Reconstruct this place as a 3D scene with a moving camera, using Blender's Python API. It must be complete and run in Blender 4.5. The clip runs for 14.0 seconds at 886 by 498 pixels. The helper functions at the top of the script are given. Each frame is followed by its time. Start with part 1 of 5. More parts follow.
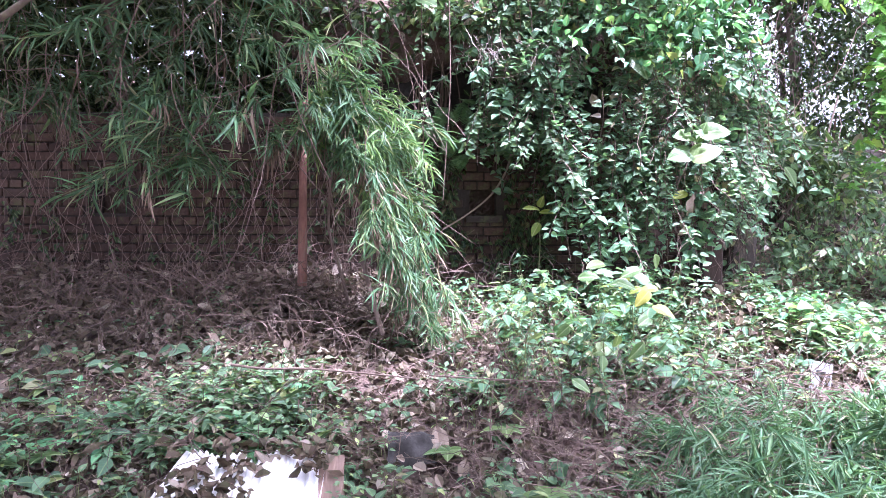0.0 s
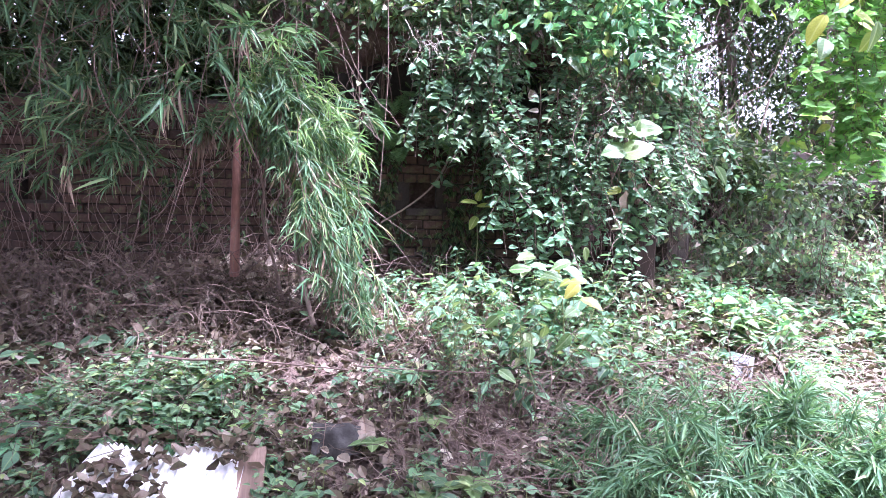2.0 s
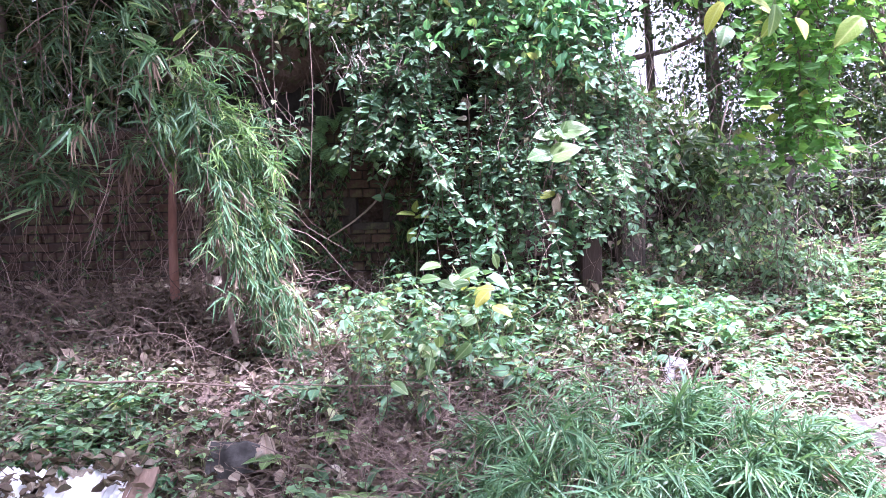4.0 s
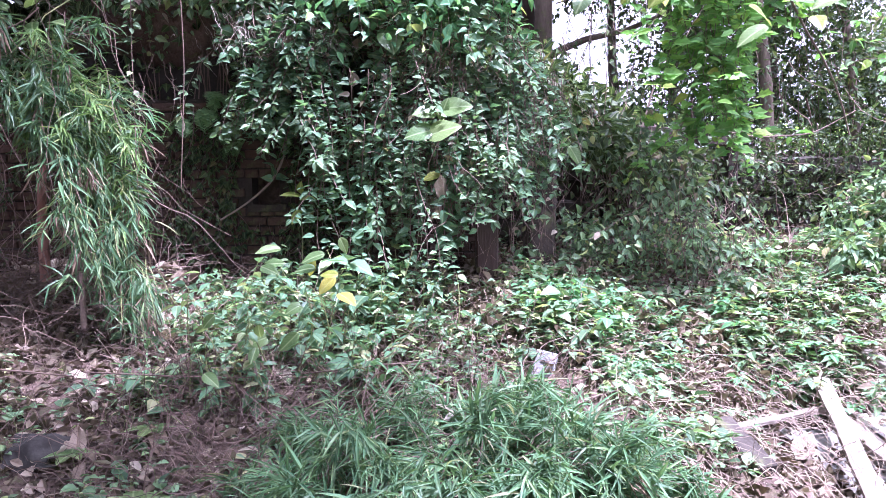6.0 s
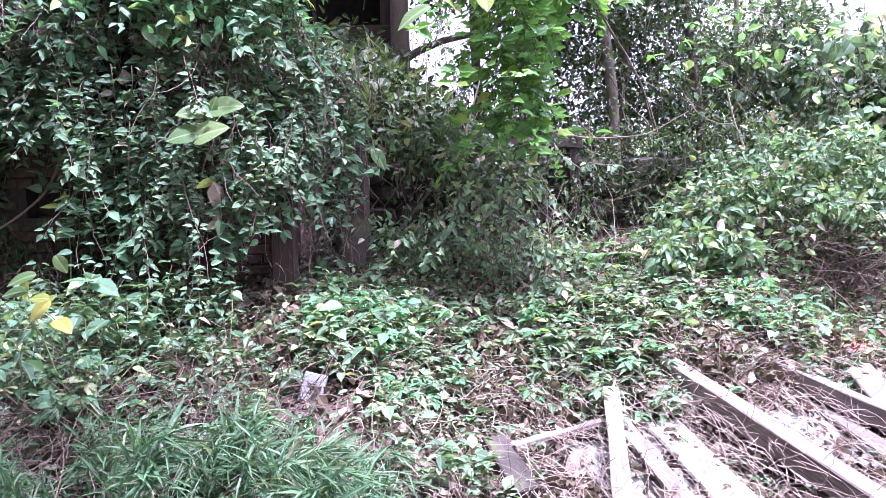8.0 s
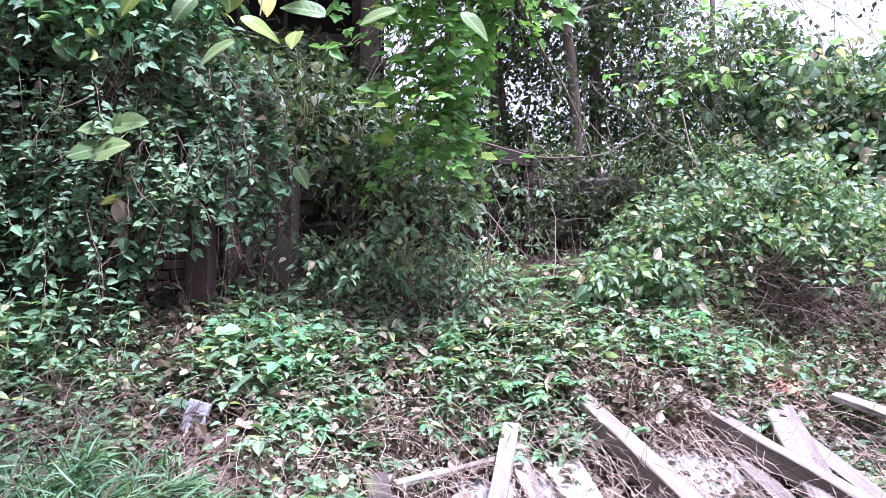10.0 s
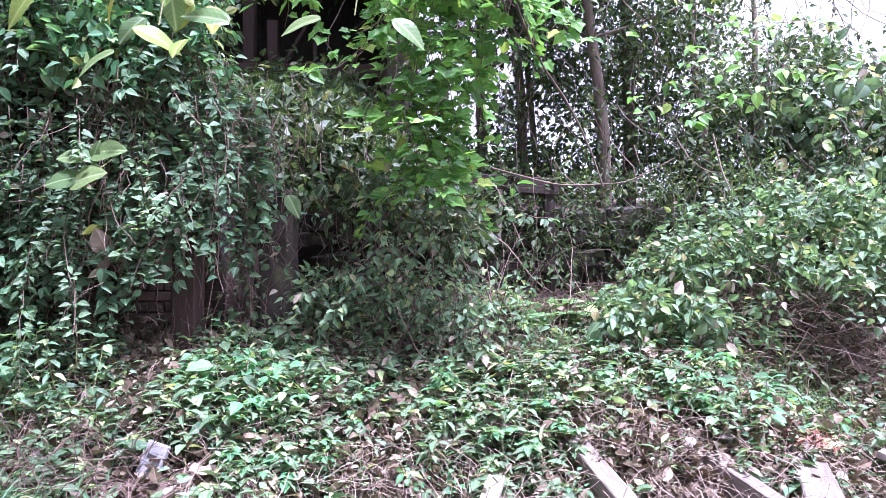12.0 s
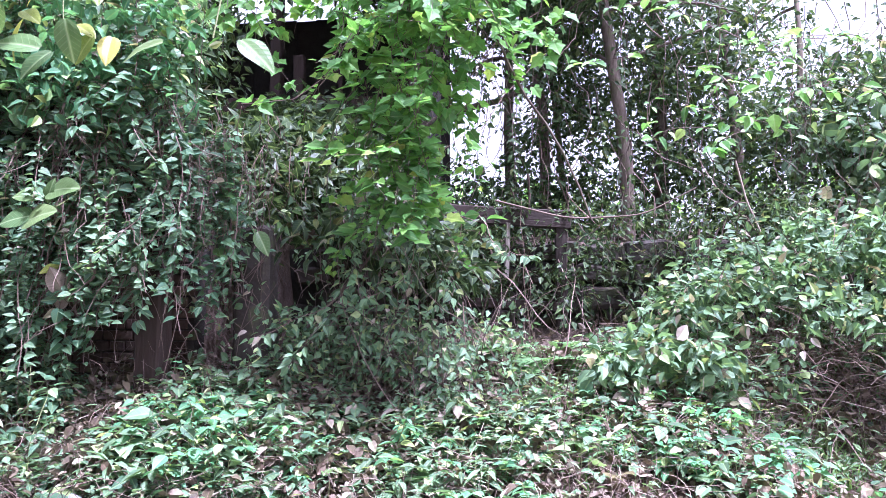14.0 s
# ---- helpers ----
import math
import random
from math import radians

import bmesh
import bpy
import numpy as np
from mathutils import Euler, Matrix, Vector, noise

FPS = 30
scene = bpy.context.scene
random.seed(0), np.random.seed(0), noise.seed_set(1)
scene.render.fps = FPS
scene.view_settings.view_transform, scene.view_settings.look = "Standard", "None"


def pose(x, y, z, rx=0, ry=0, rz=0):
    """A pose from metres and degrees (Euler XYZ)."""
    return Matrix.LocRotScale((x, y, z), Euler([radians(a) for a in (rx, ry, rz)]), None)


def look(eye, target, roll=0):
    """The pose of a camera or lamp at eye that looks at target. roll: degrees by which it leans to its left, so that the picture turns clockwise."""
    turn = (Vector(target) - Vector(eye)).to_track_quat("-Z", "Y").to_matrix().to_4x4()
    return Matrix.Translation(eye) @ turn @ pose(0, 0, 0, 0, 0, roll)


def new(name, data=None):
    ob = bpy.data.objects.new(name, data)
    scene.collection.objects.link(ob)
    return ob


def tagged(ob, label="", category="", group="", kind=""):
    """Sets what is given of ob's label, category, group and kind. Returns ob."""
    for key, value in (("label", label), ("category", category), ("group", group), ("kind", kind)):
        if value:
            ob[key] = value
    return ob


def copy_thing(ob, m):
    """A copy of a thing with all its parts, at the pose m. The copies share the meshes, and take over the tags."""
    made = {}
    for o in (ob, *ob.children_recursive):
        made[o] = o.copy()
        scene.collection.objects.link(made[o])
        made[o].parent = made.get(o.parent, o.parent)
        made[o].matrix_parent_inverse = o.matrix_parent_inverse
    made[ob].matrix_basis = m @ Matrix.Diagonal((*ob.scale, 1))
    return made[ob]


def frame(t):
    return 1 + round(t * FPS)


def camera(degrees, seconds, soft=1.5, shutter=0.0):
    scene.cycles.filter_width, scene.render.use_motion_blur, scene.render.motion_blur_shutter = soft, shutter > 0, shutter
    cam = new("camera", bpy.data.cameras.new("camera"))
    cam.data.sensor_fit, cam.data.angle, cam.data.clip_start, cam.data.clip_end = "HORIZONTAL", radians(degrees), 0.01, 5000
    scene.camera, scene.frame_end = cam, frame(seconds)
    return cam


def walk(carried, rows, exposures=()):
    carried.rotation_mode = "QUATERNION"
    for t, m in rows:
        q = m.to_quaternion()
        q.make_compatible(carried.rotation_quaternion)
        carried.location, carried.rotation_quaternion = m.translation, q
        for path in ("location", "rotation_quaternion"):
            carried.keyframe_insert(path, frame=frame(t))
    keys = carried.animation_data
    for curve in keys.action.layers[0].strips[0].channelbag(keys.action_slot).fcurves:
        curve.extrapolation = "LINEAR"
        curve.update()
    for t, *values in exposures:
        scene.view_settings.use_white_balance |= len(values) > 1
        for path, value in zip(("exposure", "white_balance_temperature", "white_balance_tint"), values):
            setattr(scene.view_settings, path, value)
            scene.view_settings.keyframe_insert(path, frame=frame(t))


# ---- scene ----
cam = camera(68.1, 14.0, 0.5)
ROWS = [
    (0, 0.018, -0.001, 1.489, 87.13, -0.29, -0.04),
    (0.5, 0.009, 0.020, 1.483, 87.19, -0.51, 1.02),
    (1, 0.010, 0.040, 1.473, 87.05, -1.01, 1.88),
    (1.5, 0.031, 0.044, 1.463, 86.84, -1.23, -0.33),
    (2, 0.152, 0.016, 1.444, 87.07, -1.24, -3.91),
    (2.2, 0.219, -0.001, 1.446, 86.91, -1.52, -3.03),
    (4.3, 1.050, 0.031, 1.416, 88.33, 1.83, -0.38),
    (4.5, 1.143, 0.056, 1.389, 87.85, 2.01, -0.60),
    (5, 1.394, 0.195, 1.363, 87.08, 1.89, -1.54),
    (5.5, 1.653, 0.212, 1.369, 87.06, 1.54, -0.13),
    (6, 1.797, 0.275, 1.380, 87.18, 0.87, 0.66),
    (6.5, 1.880, 0.381, 1.404, 86.84, 0.93, -1.76),
    (7, 2.113, 0.420, 1.410, 88.10, 1.20, -2.61),
    (7.5, 2.450, 0.441, 1.428, 87.86, 0.96, -2.82),
    (8, 2.676, 0.559, 1.366, 87.59, 2.16, -5.75),
    (8.2, 2.747, 0.604, 1.368, 87.61, 2.30, -6.02),
    (10.3, 3.316, 0.613, 1.487, 88.02, 0.12, -4.50),
    (10.5, 3.326, 0.687, 1.480, 89.65, 0.00, -4.24),
    (11, 3.319, 0.885, 1.477, 91.89, 0.42, -2.64),
    (11.5, 3.420, 0.937, 1.465, 92.19, 0.46, -1.69),
    (12, 3.685, 0.865, 1.478, 90.66, 0.36, 0.20),
    (12.5, 3.859, 0.849, 1.474, 89.57, 0.15, 0.80),
    (13, 3.928, 1.022, 1.492, 89.72, 0.28, 1.41),
    (13.5, 4.040, 1.145, 1.518, 91.30, 0.11, 2.38),
    (14, 4.255, 1.189, 1.536, 93.32, 0.13, 6.24),
]
EXPOSURES = ((0.0, 2.88, 5330, 36), (2.2, 2.88, 5320, 37), (5.0, 2.5, 5320, 39), (7.5, 2.15, 5290, 43), (8.2, 2.1, 5290, 43), (10.5, 1.78, 5320, 34), (11.2, 1.8, 5300, 34), (12.5, 2.0, 5320, 42), (13.5, 2.0, 5270, 41), (14.0, 2.05, 5220, 38))
walk(cam, [(t, pose(x, y, z, rx, ry, rz)) for t, x, y, z, rx, ry, rz in ROWS], EXPOSURES)

# ---- world, sun, exposure ----
SUN_EL, SUN_AZ = 70.0, 128.0
world = bpy.data.worlds.new("world")
scene.world = world
world.use_nodes = True
wn = world.node_tree
sky = wn.nodes.new("ShaderNodeTexSky")
sky.sky_type = "NISHITA"
sky.sun_disc = False
sky.sun_elevation, sky.sun_rotation = radians(SUN_EL), radians(SUN_AZ)
sky.dust_density, sky.air_density, sky.ozone_density = 4.0, 1.0, 1.0
hs = wn.nodes.new("ShaderNodeHueSaturation")
hs.inputs["Saturation"].default_value = 0.1
wn.links.new(sky.outputs[0], hs.inputs["Color"])
wn.links.new(hs.outputs[0], wn.nodes["Background"].inputs["Color"])
wn.nodes["Background"].inputs["Strength"].default_value = 0.12
sun_data = bpy.data.lights.new("sun", "SUN")
sun_data.energy, sun_data.angle, sun_data.color = 5.0, radians(11), (1.0, 0.97, 0.93)
sun = new("sun", sun_data)
az, el = radians(SUN_AZ), radians(SUN_EL)
sun.matrix_world = look((math.sin(az) * math.cos(el) * 30, math.cos(az) * math.cos(el) * 30, math.sin(el) * 30), (0, 0, 0))

rng = np.random.default_rng(11)


# ---- materials ----
def nodes_of(name):
    m = bpy.data.materials.new(name)
    m.use_nodes = True
    nt = m.node_tree
    return m, nt, nt.nodes["Principled BSDF"]


def node(nt, kind, **inputs):
    n = nt.nodes.new(kind)
    for k, v in inputs.items():
        n.inputs[k].default_value = v
    return n


def ramp(nt, fac, stops):
    r = nt.nodes.new("ShaderNodeValToRGB")
    e = r.color_ramp.elements
    while len(e) < len(stops):
        e.new(0.5)
    for k, (p, c) in enumerate(stops):
        e[k].position, e[k].color = p, (*c, 1)
    nt.links.new(fac, r.inputs[0])
    return r.outputs[0]


def mixed(nt, fac, a, b, mode="MIX"):
    m = nt.nodes.new("ShaderNodeMix")
    m.data_type, m.blend_type = "RGBA", mode
    for sock, v in ((m.inputs[0], fac), (m.inputs[6], a), (m.inputs[7], b)):
        if isinstance(v, (int, float)):
            sock.default_value = v
        elif isinstance(v, tuple):
            sock.default_value = (*v, 1)
        else:
            nt.links.new(v, sock)
    return m.outputs[2]


def noise_out(nt, scale, detail=4, rough=0.6, vec=None):
    n = node(nt, "ShaderNodeTexNoise", Scale=scale, Detail=detail, Roughness=rough)
    if vec is None:
        vec = nt.nodes.new("ShaderNodeTexCoord").outputs["Object"]
    nt.links.new(vec, n.inputs["Vector"])
    return n.outputs["Fac"]


def bumped(nt, bsdf, height, strength, dist=0.01):
    b = node(nt, "ShaderNodeBump", Strength=strength, Distance=dist)
    nt.links.new(height, b.inputs["Height"])
    nt.links.new(b.outputs[0], bsdf.inputs["Normal"])


def leaf_material(name, stops, rough=0.42, trans=0.35, vein=(0.35, 0.45, 0.2), vein_mix=0.35, per_object=False, glow=1.35):
    """Leaf: colour by leaf, blotches, pale midrib and side veins, light passing through."""
    m, nt, b = nodes_of(name)
    if per_object:
        rnd = nt.nodes.new("ShaderNodeObjectInfo").outputs["Random"]
    else:
        rnd = nt.nodes.new("ShaderNodeNewGeometry").outputs["Random Per Island"]
    col = ramp(nt, rnd, stops)
    blot = noise_out(nt, 28, 3)
    col = mixed(nt, ramp(nt, blot, [(0.35, (0, 0, 0)), (0.75, (0.5, 0.5, 0.5))]), col, (0.10, 0.12, 0.04), "MIX")
    uv = nt.nodes.new("ShaderNodeUVMap")
    sep = nt.nodes.new("ShaderNodeSeparateXYZ")
    nt.links.new(uv.outputs[0], sep.inputs[0])

    def math_node(op, a, v=None):
        n = nt.nodes.new("ShaderNodeMath")
        n.operation = op
        nt.links.new(a, n.inputs[0])
        if isinstance(v, (int, float)):
            n.inputs[1].default_value = v
        elif v is not None:
            nt.links.new(v, n.inputs[1])
        return n.outputs[0]

    ax = math_node("ABSOLUTE", sep.outputs[0])
    mid = ramp(nt, ax, [(0.0, (1, 1, 1)), (0.045, (0, 0, 0))])
    side = math_node("SUBTRACT", sep.outputs[1], math_node("MULTIPLY", ax, 0.9))
    wave = math_node("SINE", math_node("MULTIPLY", side, 46.0))
    sv = ramp(nt, wave, [(0.86, (0, 0, 0)), (1.0, (0.3, 0.3, 0.3))])
    lines = mixed(nt, 1.0, mid, sv, "LIGHTEN")
    col = mixed(nt, mixed(nt, 1.0, lines, (vein_mix,) * 3, "MULTIPLY"), col, vein)
    nt.links.new(col, b.inputs["Base Color"])
    b.inputs["Roughness"].default_value = rough
    b.inputs["Specular IOR Level"].default_value = 0.26
    bumped(nt, b, wave, 0.12, 0.001)
    tr = nt.nodes.new("ShaderNodeBsdfTranslucent")
    tcol = mixed(nt, 1.0, col, (glow, glow * 1.05, glow * 0.6), "MULTIPLY")
    nt.links.new(tcol, tr.inputs["Color"])
    mx = node(nt, "ShaderNodeMixShader", Fac=trans)
    nt.links.new(b.outputs[0], mx.inputs[1])
    nt.links.new(tr.outputs[0], mx.inputs[2])
    nt.links.new(mx.outputs[0], nt.nodes["Material Output"].inputs["Surface"])
    return m


def rough_material(name, stops, scale, rough=0.85, bump=0.5, fine=None, island=0.0, obj_random=0.0, dist=0.01, stretch=None, moss=0.0):
    """Earth, bark, wood, stone: two scales of noise, relief, and variation by piece."""
    m, nt, b = nodes_of(name)
    vec = nt.nodes.new("ShaderNodeTexCoord").outputs["Object"]
    if stretch:
        mp = nt.nodes.new("ShaderNodeMapping")
        mp.inputs["Scale"].default_value = stretch
        nt.links.new(vec, mp.inputs["Vector"])
        vec = mp.outputs[0]
    n1 = noise_out(nt, scale, 5, 0.65, vec)
    n2 = noise_out(nt, fine or scale * 9, 4, 0.6, vec)
    col = ramp(nt, n1, stops)
    col = mixed(nt, 0.55, col, ramp(nt, n2, [(0.3, (0.35, 0.35, 0.35)), (0.7, (0.72, 0.72, 0.72))]), "OVERLAY")
    if island or obj_random:
        src = nt.nodes.new("ShaderNodeNewGeometry").outputs["Random Per Island"] if island else nt.nodes.new("ShaderNodeObjectInfo").outputs["Random"]
        k = island or obj_random
        col = mixed(nt, 1.0, col, ramp(nt, src, [(0, (1 - k,) * 3), (1, (1 + k * 0.6, 1 + k * 0.5, 1 + k * 0.45))]), "MULTIPLY")
    if moss:
        nm = noise_out(nt, 5.0, 5, 0.7)
        col = mixed(nt, ramp(nt, nm, [(0.62 - moss * 0.2, (0, 0, 0)), (0.7, (0.85, 0.85, 0.85))]), col, (0.09, 0.11, 0.035))
    nt.links.new(col, b.inputs["Base Color"])
    b.inputs["Roughness"].default_value = rough
    bumped(nt, b, n2, bump, dist)
    return m


IVY = leaf_material("ivy leaf", [(0.0, (0.036, 0.088, 0.056)), (0.45, (0.095, 0.2, 0.122)), (0.85, (0.165, 0.31, 0.18)), (0.95, (0.26, 0.36, 0.17)), (1.0, (0.378, 0.285, 0.217))], 0.44)
COVER = leaf_material("ground cover leaf", [(0.0, (0.05, 0.1, 0.065)), (0.4, (0.108, 0.19, 0.115)), (0.8, (0.2, 0.34, 0.19)), (0.9, (0.36, 0.43, 0.18)), (0.95, (0.31, 0.24, 0.2)), (1.0, (0.42, 0.35, 0.33))], 0.52)
FRESH = leaf_material("fresh green leaf", [(0.0, (0.045, 0.15, 0.08)), (0.5, (0.1, 0.28, 0.14)), (0.85, (0.17, 0.4, 0.2)), (0.95, (0.32, 0.46, 0.15)), (1.0, (0.42, 0.44, 0.17))], 0.5)
SEEDLING = leaf_material("seedling leaf", [(0.0, (0.0352, 0.0859, 0.0597)), (0.4, (0.0791, 0.163, 0.101)), (0.8, (0.14, 0.258, 0.156)), (0.9, (0.299, 0.344, 0.143)), (0.94, (0.265, 0.211, 0.192)), (1.0, (0.352, 0.306, 0.311))], 0.46, per_object=True)
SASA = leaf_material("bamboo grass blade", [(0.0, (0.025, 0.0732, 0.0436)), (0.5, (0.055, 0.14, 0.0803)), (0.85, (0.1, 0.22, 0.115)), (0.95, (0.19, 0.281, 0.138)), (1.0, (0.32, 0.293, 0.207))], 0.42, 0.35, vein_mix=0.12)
SASA_LIT = leaf_material("lit bamboo and pale grass blade", [(0.0, (0.0595, 0.128, 0.051)), (0.5, (0.119, 0.237, 0.085)), (0.9, (0.213, 0.357, 0.111)), (1.0, (0.383, 0.383, 0.188))], 0.44, 0.4, vein_mix=0.15)
BRIGHT = leaf_material("bright vine leaf", [(0.0, (0.06, 0.17, 0.055)), (0.5, (0.15, 0.36, 0.09)), (0.9, (0.27, 0.5, 0.115)), (1.0, (0.45, 0.48, 0.11))], 0.46, 0.45)
SHADE = leaf_material("leaf coloured for shade", [(0.0, (0.013, 0.0286, 0.0181)), (0.6, (0.0286, 0.0572, 0.0312)), (0.92, (0.052, 0.0885, 0.0415)), (1.0, (0.135, 0.104, 0.0625))], 0.46)
CROWN = leaf_material("crown leaf", [(0.0, (0.0159, 0.0348, 0.0207)), (0.5, (0.0315, 0.0632, 0.0315)), (0.9, (0.0632, 0.114, 0.0473)), (1.0, (0.152, 0.177, 0.0632))], 0.6, 0.4, vein_mix=0.1)
BIGLEAF = leaf_material("big vine leaf", [(0.0, (0.0774, 0.15, 0.0629)), (0.5, (0.116, 0.203, 0.0774)), (1.0, (0.174, 0.242, 0.0967))], 0.32, 0.4, (0.5, 0.6, 0.35), 0.4, per_object=True)
YELLOW = leaf_material("yellowing leaf", [(0.0, (0.208, 0.304, 0.072)), (0.5, (0.336, 0.376, 0.08)), (1.0, (0.48, 0.424, 0.104))], 0.36, 0.45, (0.6, 0.6, 0.3), 0.4, per_object=True)
LITTER = leaf_material("dead leaf litter", [(0.0, (0.036, 0.023, 0.018)), (0.4, (0.088, 0.058, 0.044)), (0.72, (0.18, 0.128, 0.1)), (0.9, (0.3, 0.235, 0.19)), (1.0, (0.44, 0.37, 0.31))], 0.6, 0.12, (0.3, 0.2, 0.15), 0.4, glow=1.0)
DEADBIG = leaf_material("big dead leaf", [(0.0, (0.24, 0.17, 0.14)), (0.5, (0.37, 0.29, 0.24)), (1.0, (0.52, 0.44, 0.38))], 0.65, 0.15, (0.3, 0.2, 0.15), 0.5, per_object=True, glow=1.0)
FERN = leaf_material("fern pinna", [(0.0, (0.0706, 0.164, 0.0706)), (0.6, (0.13, 0.27, 0.118)), (1.0, (0.2, 0.365, 0.152))], 0.5, 0.35, vein_mix=0.2)
STEM = rough_material("dead vine stem", [(0.2, (0.08, 0.052, 0.042)), (0.6, (0.16, 0.115, 0.092)), (0.9, (0.28, 0.22, 0.18))], 3.0, 0.8, 0.4, 60, island=0.55)
STRAW = rough_material("bleached straw", [(0.2, (0.15, 0.11, 0.085)), (0.6, (0.28, 0.225, 0.18)), (0.9, (0.45, 0.39, 0.33))], 3.0, 0.75, 0.3, 60, island=0.5)
LIVE = rough_material("green stem", [(0.2, (0.12, 0.14, 0.05)), (0.8, (0.22, 0.25, 0.1))], 5.0, 0.6, 0.3, 60, island=0.3)
BARK = rough_material("bark", [(0.2, (0.06, 0.045, 0.035)), (0.55, (0.12, 0.09, 0.07)), (0.9, (0.24, 0.19, 0.15))], 5.0, 0.9, 0.9, 40, stretch=(1, 1, 0.25), moss=0.5)
REDBARK = rough_material("red-brown bark", [(0.2, (0.12, 0.06, 0.045)), (0.55, (0.22, 0.11, 0.085)), (0.9, (0.32, 0.19, 0.15))], 8.0, 0.9, 0.9, 50, stretch=(1, 1, 0.2))
SOIL = rough_material("leaf mould", [(0.2, (0.045, 0.03, 0.024)), (0.5, (0.1, 0.067, 0.053)), (0.8, (0.18, 0.125, 0.1))], 2.2, 0.95, 1.0, 35, dist=0.03, moss=0.2)
BRICK = rough_material("old brick", [(0.2, (0.035, 0.023, 0.018)), (0.5, (0.066, 0.039, 0.028)), (0.85, (0.095, 0.07, 0.05))], 1.3, 0.92, 0.7, 45, obj_random=0.35, moss=0.35)
BRICKS = rough_material("old brickwork", [(0.2, (0.035, 0.023, 0.018)), (0.5, (0.066, 0.039, 0.028)), (0.85, (0.095, 0.07, 0.05))], 1.3, 0.92, 0.7, 45, island=0.35, moss=0.35)
MORTAR = rough_material("dark mortar", [(0.2, (0.022, 0.018, 0.014)), (0.8, (0.05, 0.04, 0.032))], 6.0, 0.95, 0.8, 70)
TIMBER = rough_material("weathered timber", [(0.25, (0.06, 0.048, 0.04)), (0.45, (0.15, 0.125, 0.105)), (0.6, (0.23, 0.2, 0.175)), (0.8, (0.34, 0.31, 0.275))], 9.0, 0.88, 0.9, 70, stretch=(1.0, 0.07, 1.0), obj_random=0.3)
DARKWOOD = rough_material("dark old timber", [(0.2, (0.018, 0.01, 0.007)), (0.55, (0.036, 0.021, 0.015)), (0.9, (0.065, 0.042, 0.031))], 4.0, 0.85, 0.7, 45, stretch=(1, 0.12, 1), obj_random=0.3)
STONE = rough_material("dark damp stone", [(0.2, (0.02, 0.016, 0.013)), (0.55, (0.045, 0.036, 0.029)), (0.9, (0.085, 0.07, 0.056))], 2.5, 0.9, 0.9, 30, obj_random=0.3, moss=0.4)
SHEET = rough_material("bleached corrugated sheet", [(0.25, (0.55, 0.52, 0.5)), (0.5, (0.78, 0.77, 0.76)), (0.9, (0.86, 0.86, 0.86))], 6.0, 0.6, 0.2, 70)
SHEETGREY = rough_material("grey fibre sheet", [(0.25, (0.16, 0.155, 0.14)), (0.6, (0.28, 0.275, 0.255)), (0.9, (0.4, 0.4, 0.38))], 5.0, 0.75, 0.3, 60, moss=0.25)
CONCRETE = rough_material("pale concrete", [(0.25, (0.15, 0.15, 0.155)), (0.6, (0.24, 0.24, 0.25)), (0.9, (0.36, 0.36, 0.37))], 8.0, 0.85, 0.4, 80)
NETTING = rough_material("dried plant fibre", [(0.2, (0.25, 0.2, 0.16)), (0.6, (0.42, 0.36, 0.31)), (0.9, (0.56, 0.5, 0.45))], 9.0, 0.9, 0.6, 80)
RUST = rough_material("crumbled red wood", [(0.2, (0.2, 0.08, 0.05)), (0.6, (0.36, 0.17, 0.12)), (0.9, (0.46, 0.27, 0.2))], 20.0, 0.95, 0.9, 90)
RUSTWOOD = rough_material("brown split wood", [(0.2, (0.12, 0.075, 0.055)), (0.6, (0.24, 0.16, 0.12)), (0.9, (0.36, 0.27, 0.21))], 3.5, 0.85, 0.8, 50, stretch=(1.0, 0.12, 1.0))
WHITEPAINT = rough_material("white paint on wood", [(0.25, (0.5, 0.49, 0.47)), (0.6, (0.7, 0.69, 0.67)), (0.9, (0.78, 0.77, 0.76))], 8.0, 0.7, 0.3, 80)
HOLE = rough_material("near-black for shade and dark pieces", [(0.2, (0.02, 0.018, 0.016)), (0.8, (0.05, 0.045, 0.04))], 6.0, 0.95, 0.6, 50)


# ---- mesh tools ----
def np_mesh(name, V, T, UV=None, smooth=False):
    V, T = np.asarray(V, np.float32), np.asarray(T, np.int32)
    me = bpy.data.meshes.new(name)
    me.vertices.add(len(V))
    me.vertices.foreach_set("co", V.ravel())
    me.loops.add(T.size)
    me.loops.foreach_set("vertex_index", T.ravel())
    me.polygons.add(len(T))
    me.polygons.foreach_set("loop_start", np.arange(0, T.size, 3, dtype=np.int32))
    me.polygons.foreach_set("use_smooth", np.full(len(T), smooth))
    if UV is not None:
        layer = me.uv_layers.new(name="UVMap")
        layer.data.foreach_set("uv", np.asarray(UV, np.float32)[T.ravel()].ravel())
    me.update(calc_edges=True)
    return me


class Pile:
    """Gathers many small pieces into one mesh."""

    def __init__(self):
        self.v, self.t, self.u, self.n = [], [], [], 0
        self.slot, self.m = 0, []

    def add(self, V, T, UV=None):
        self.v.append(V)
        self.t.append(T + self.n)
        self.u.append(UV if UV is not None else np.zeros((len(V), 2)))
        self.m.append(np.full(len(T), self.slot, np.int32))
        self.n += len(V)

    def mesh(self, name, smooth=False):
        me = np_mesh(name, np.concatenate(self.v), np.concatenate(self.t), np.concatenate(self.u), smooth)
        me.polygons.foreach_set("material_index", np.concatenate(self.m))
        return me


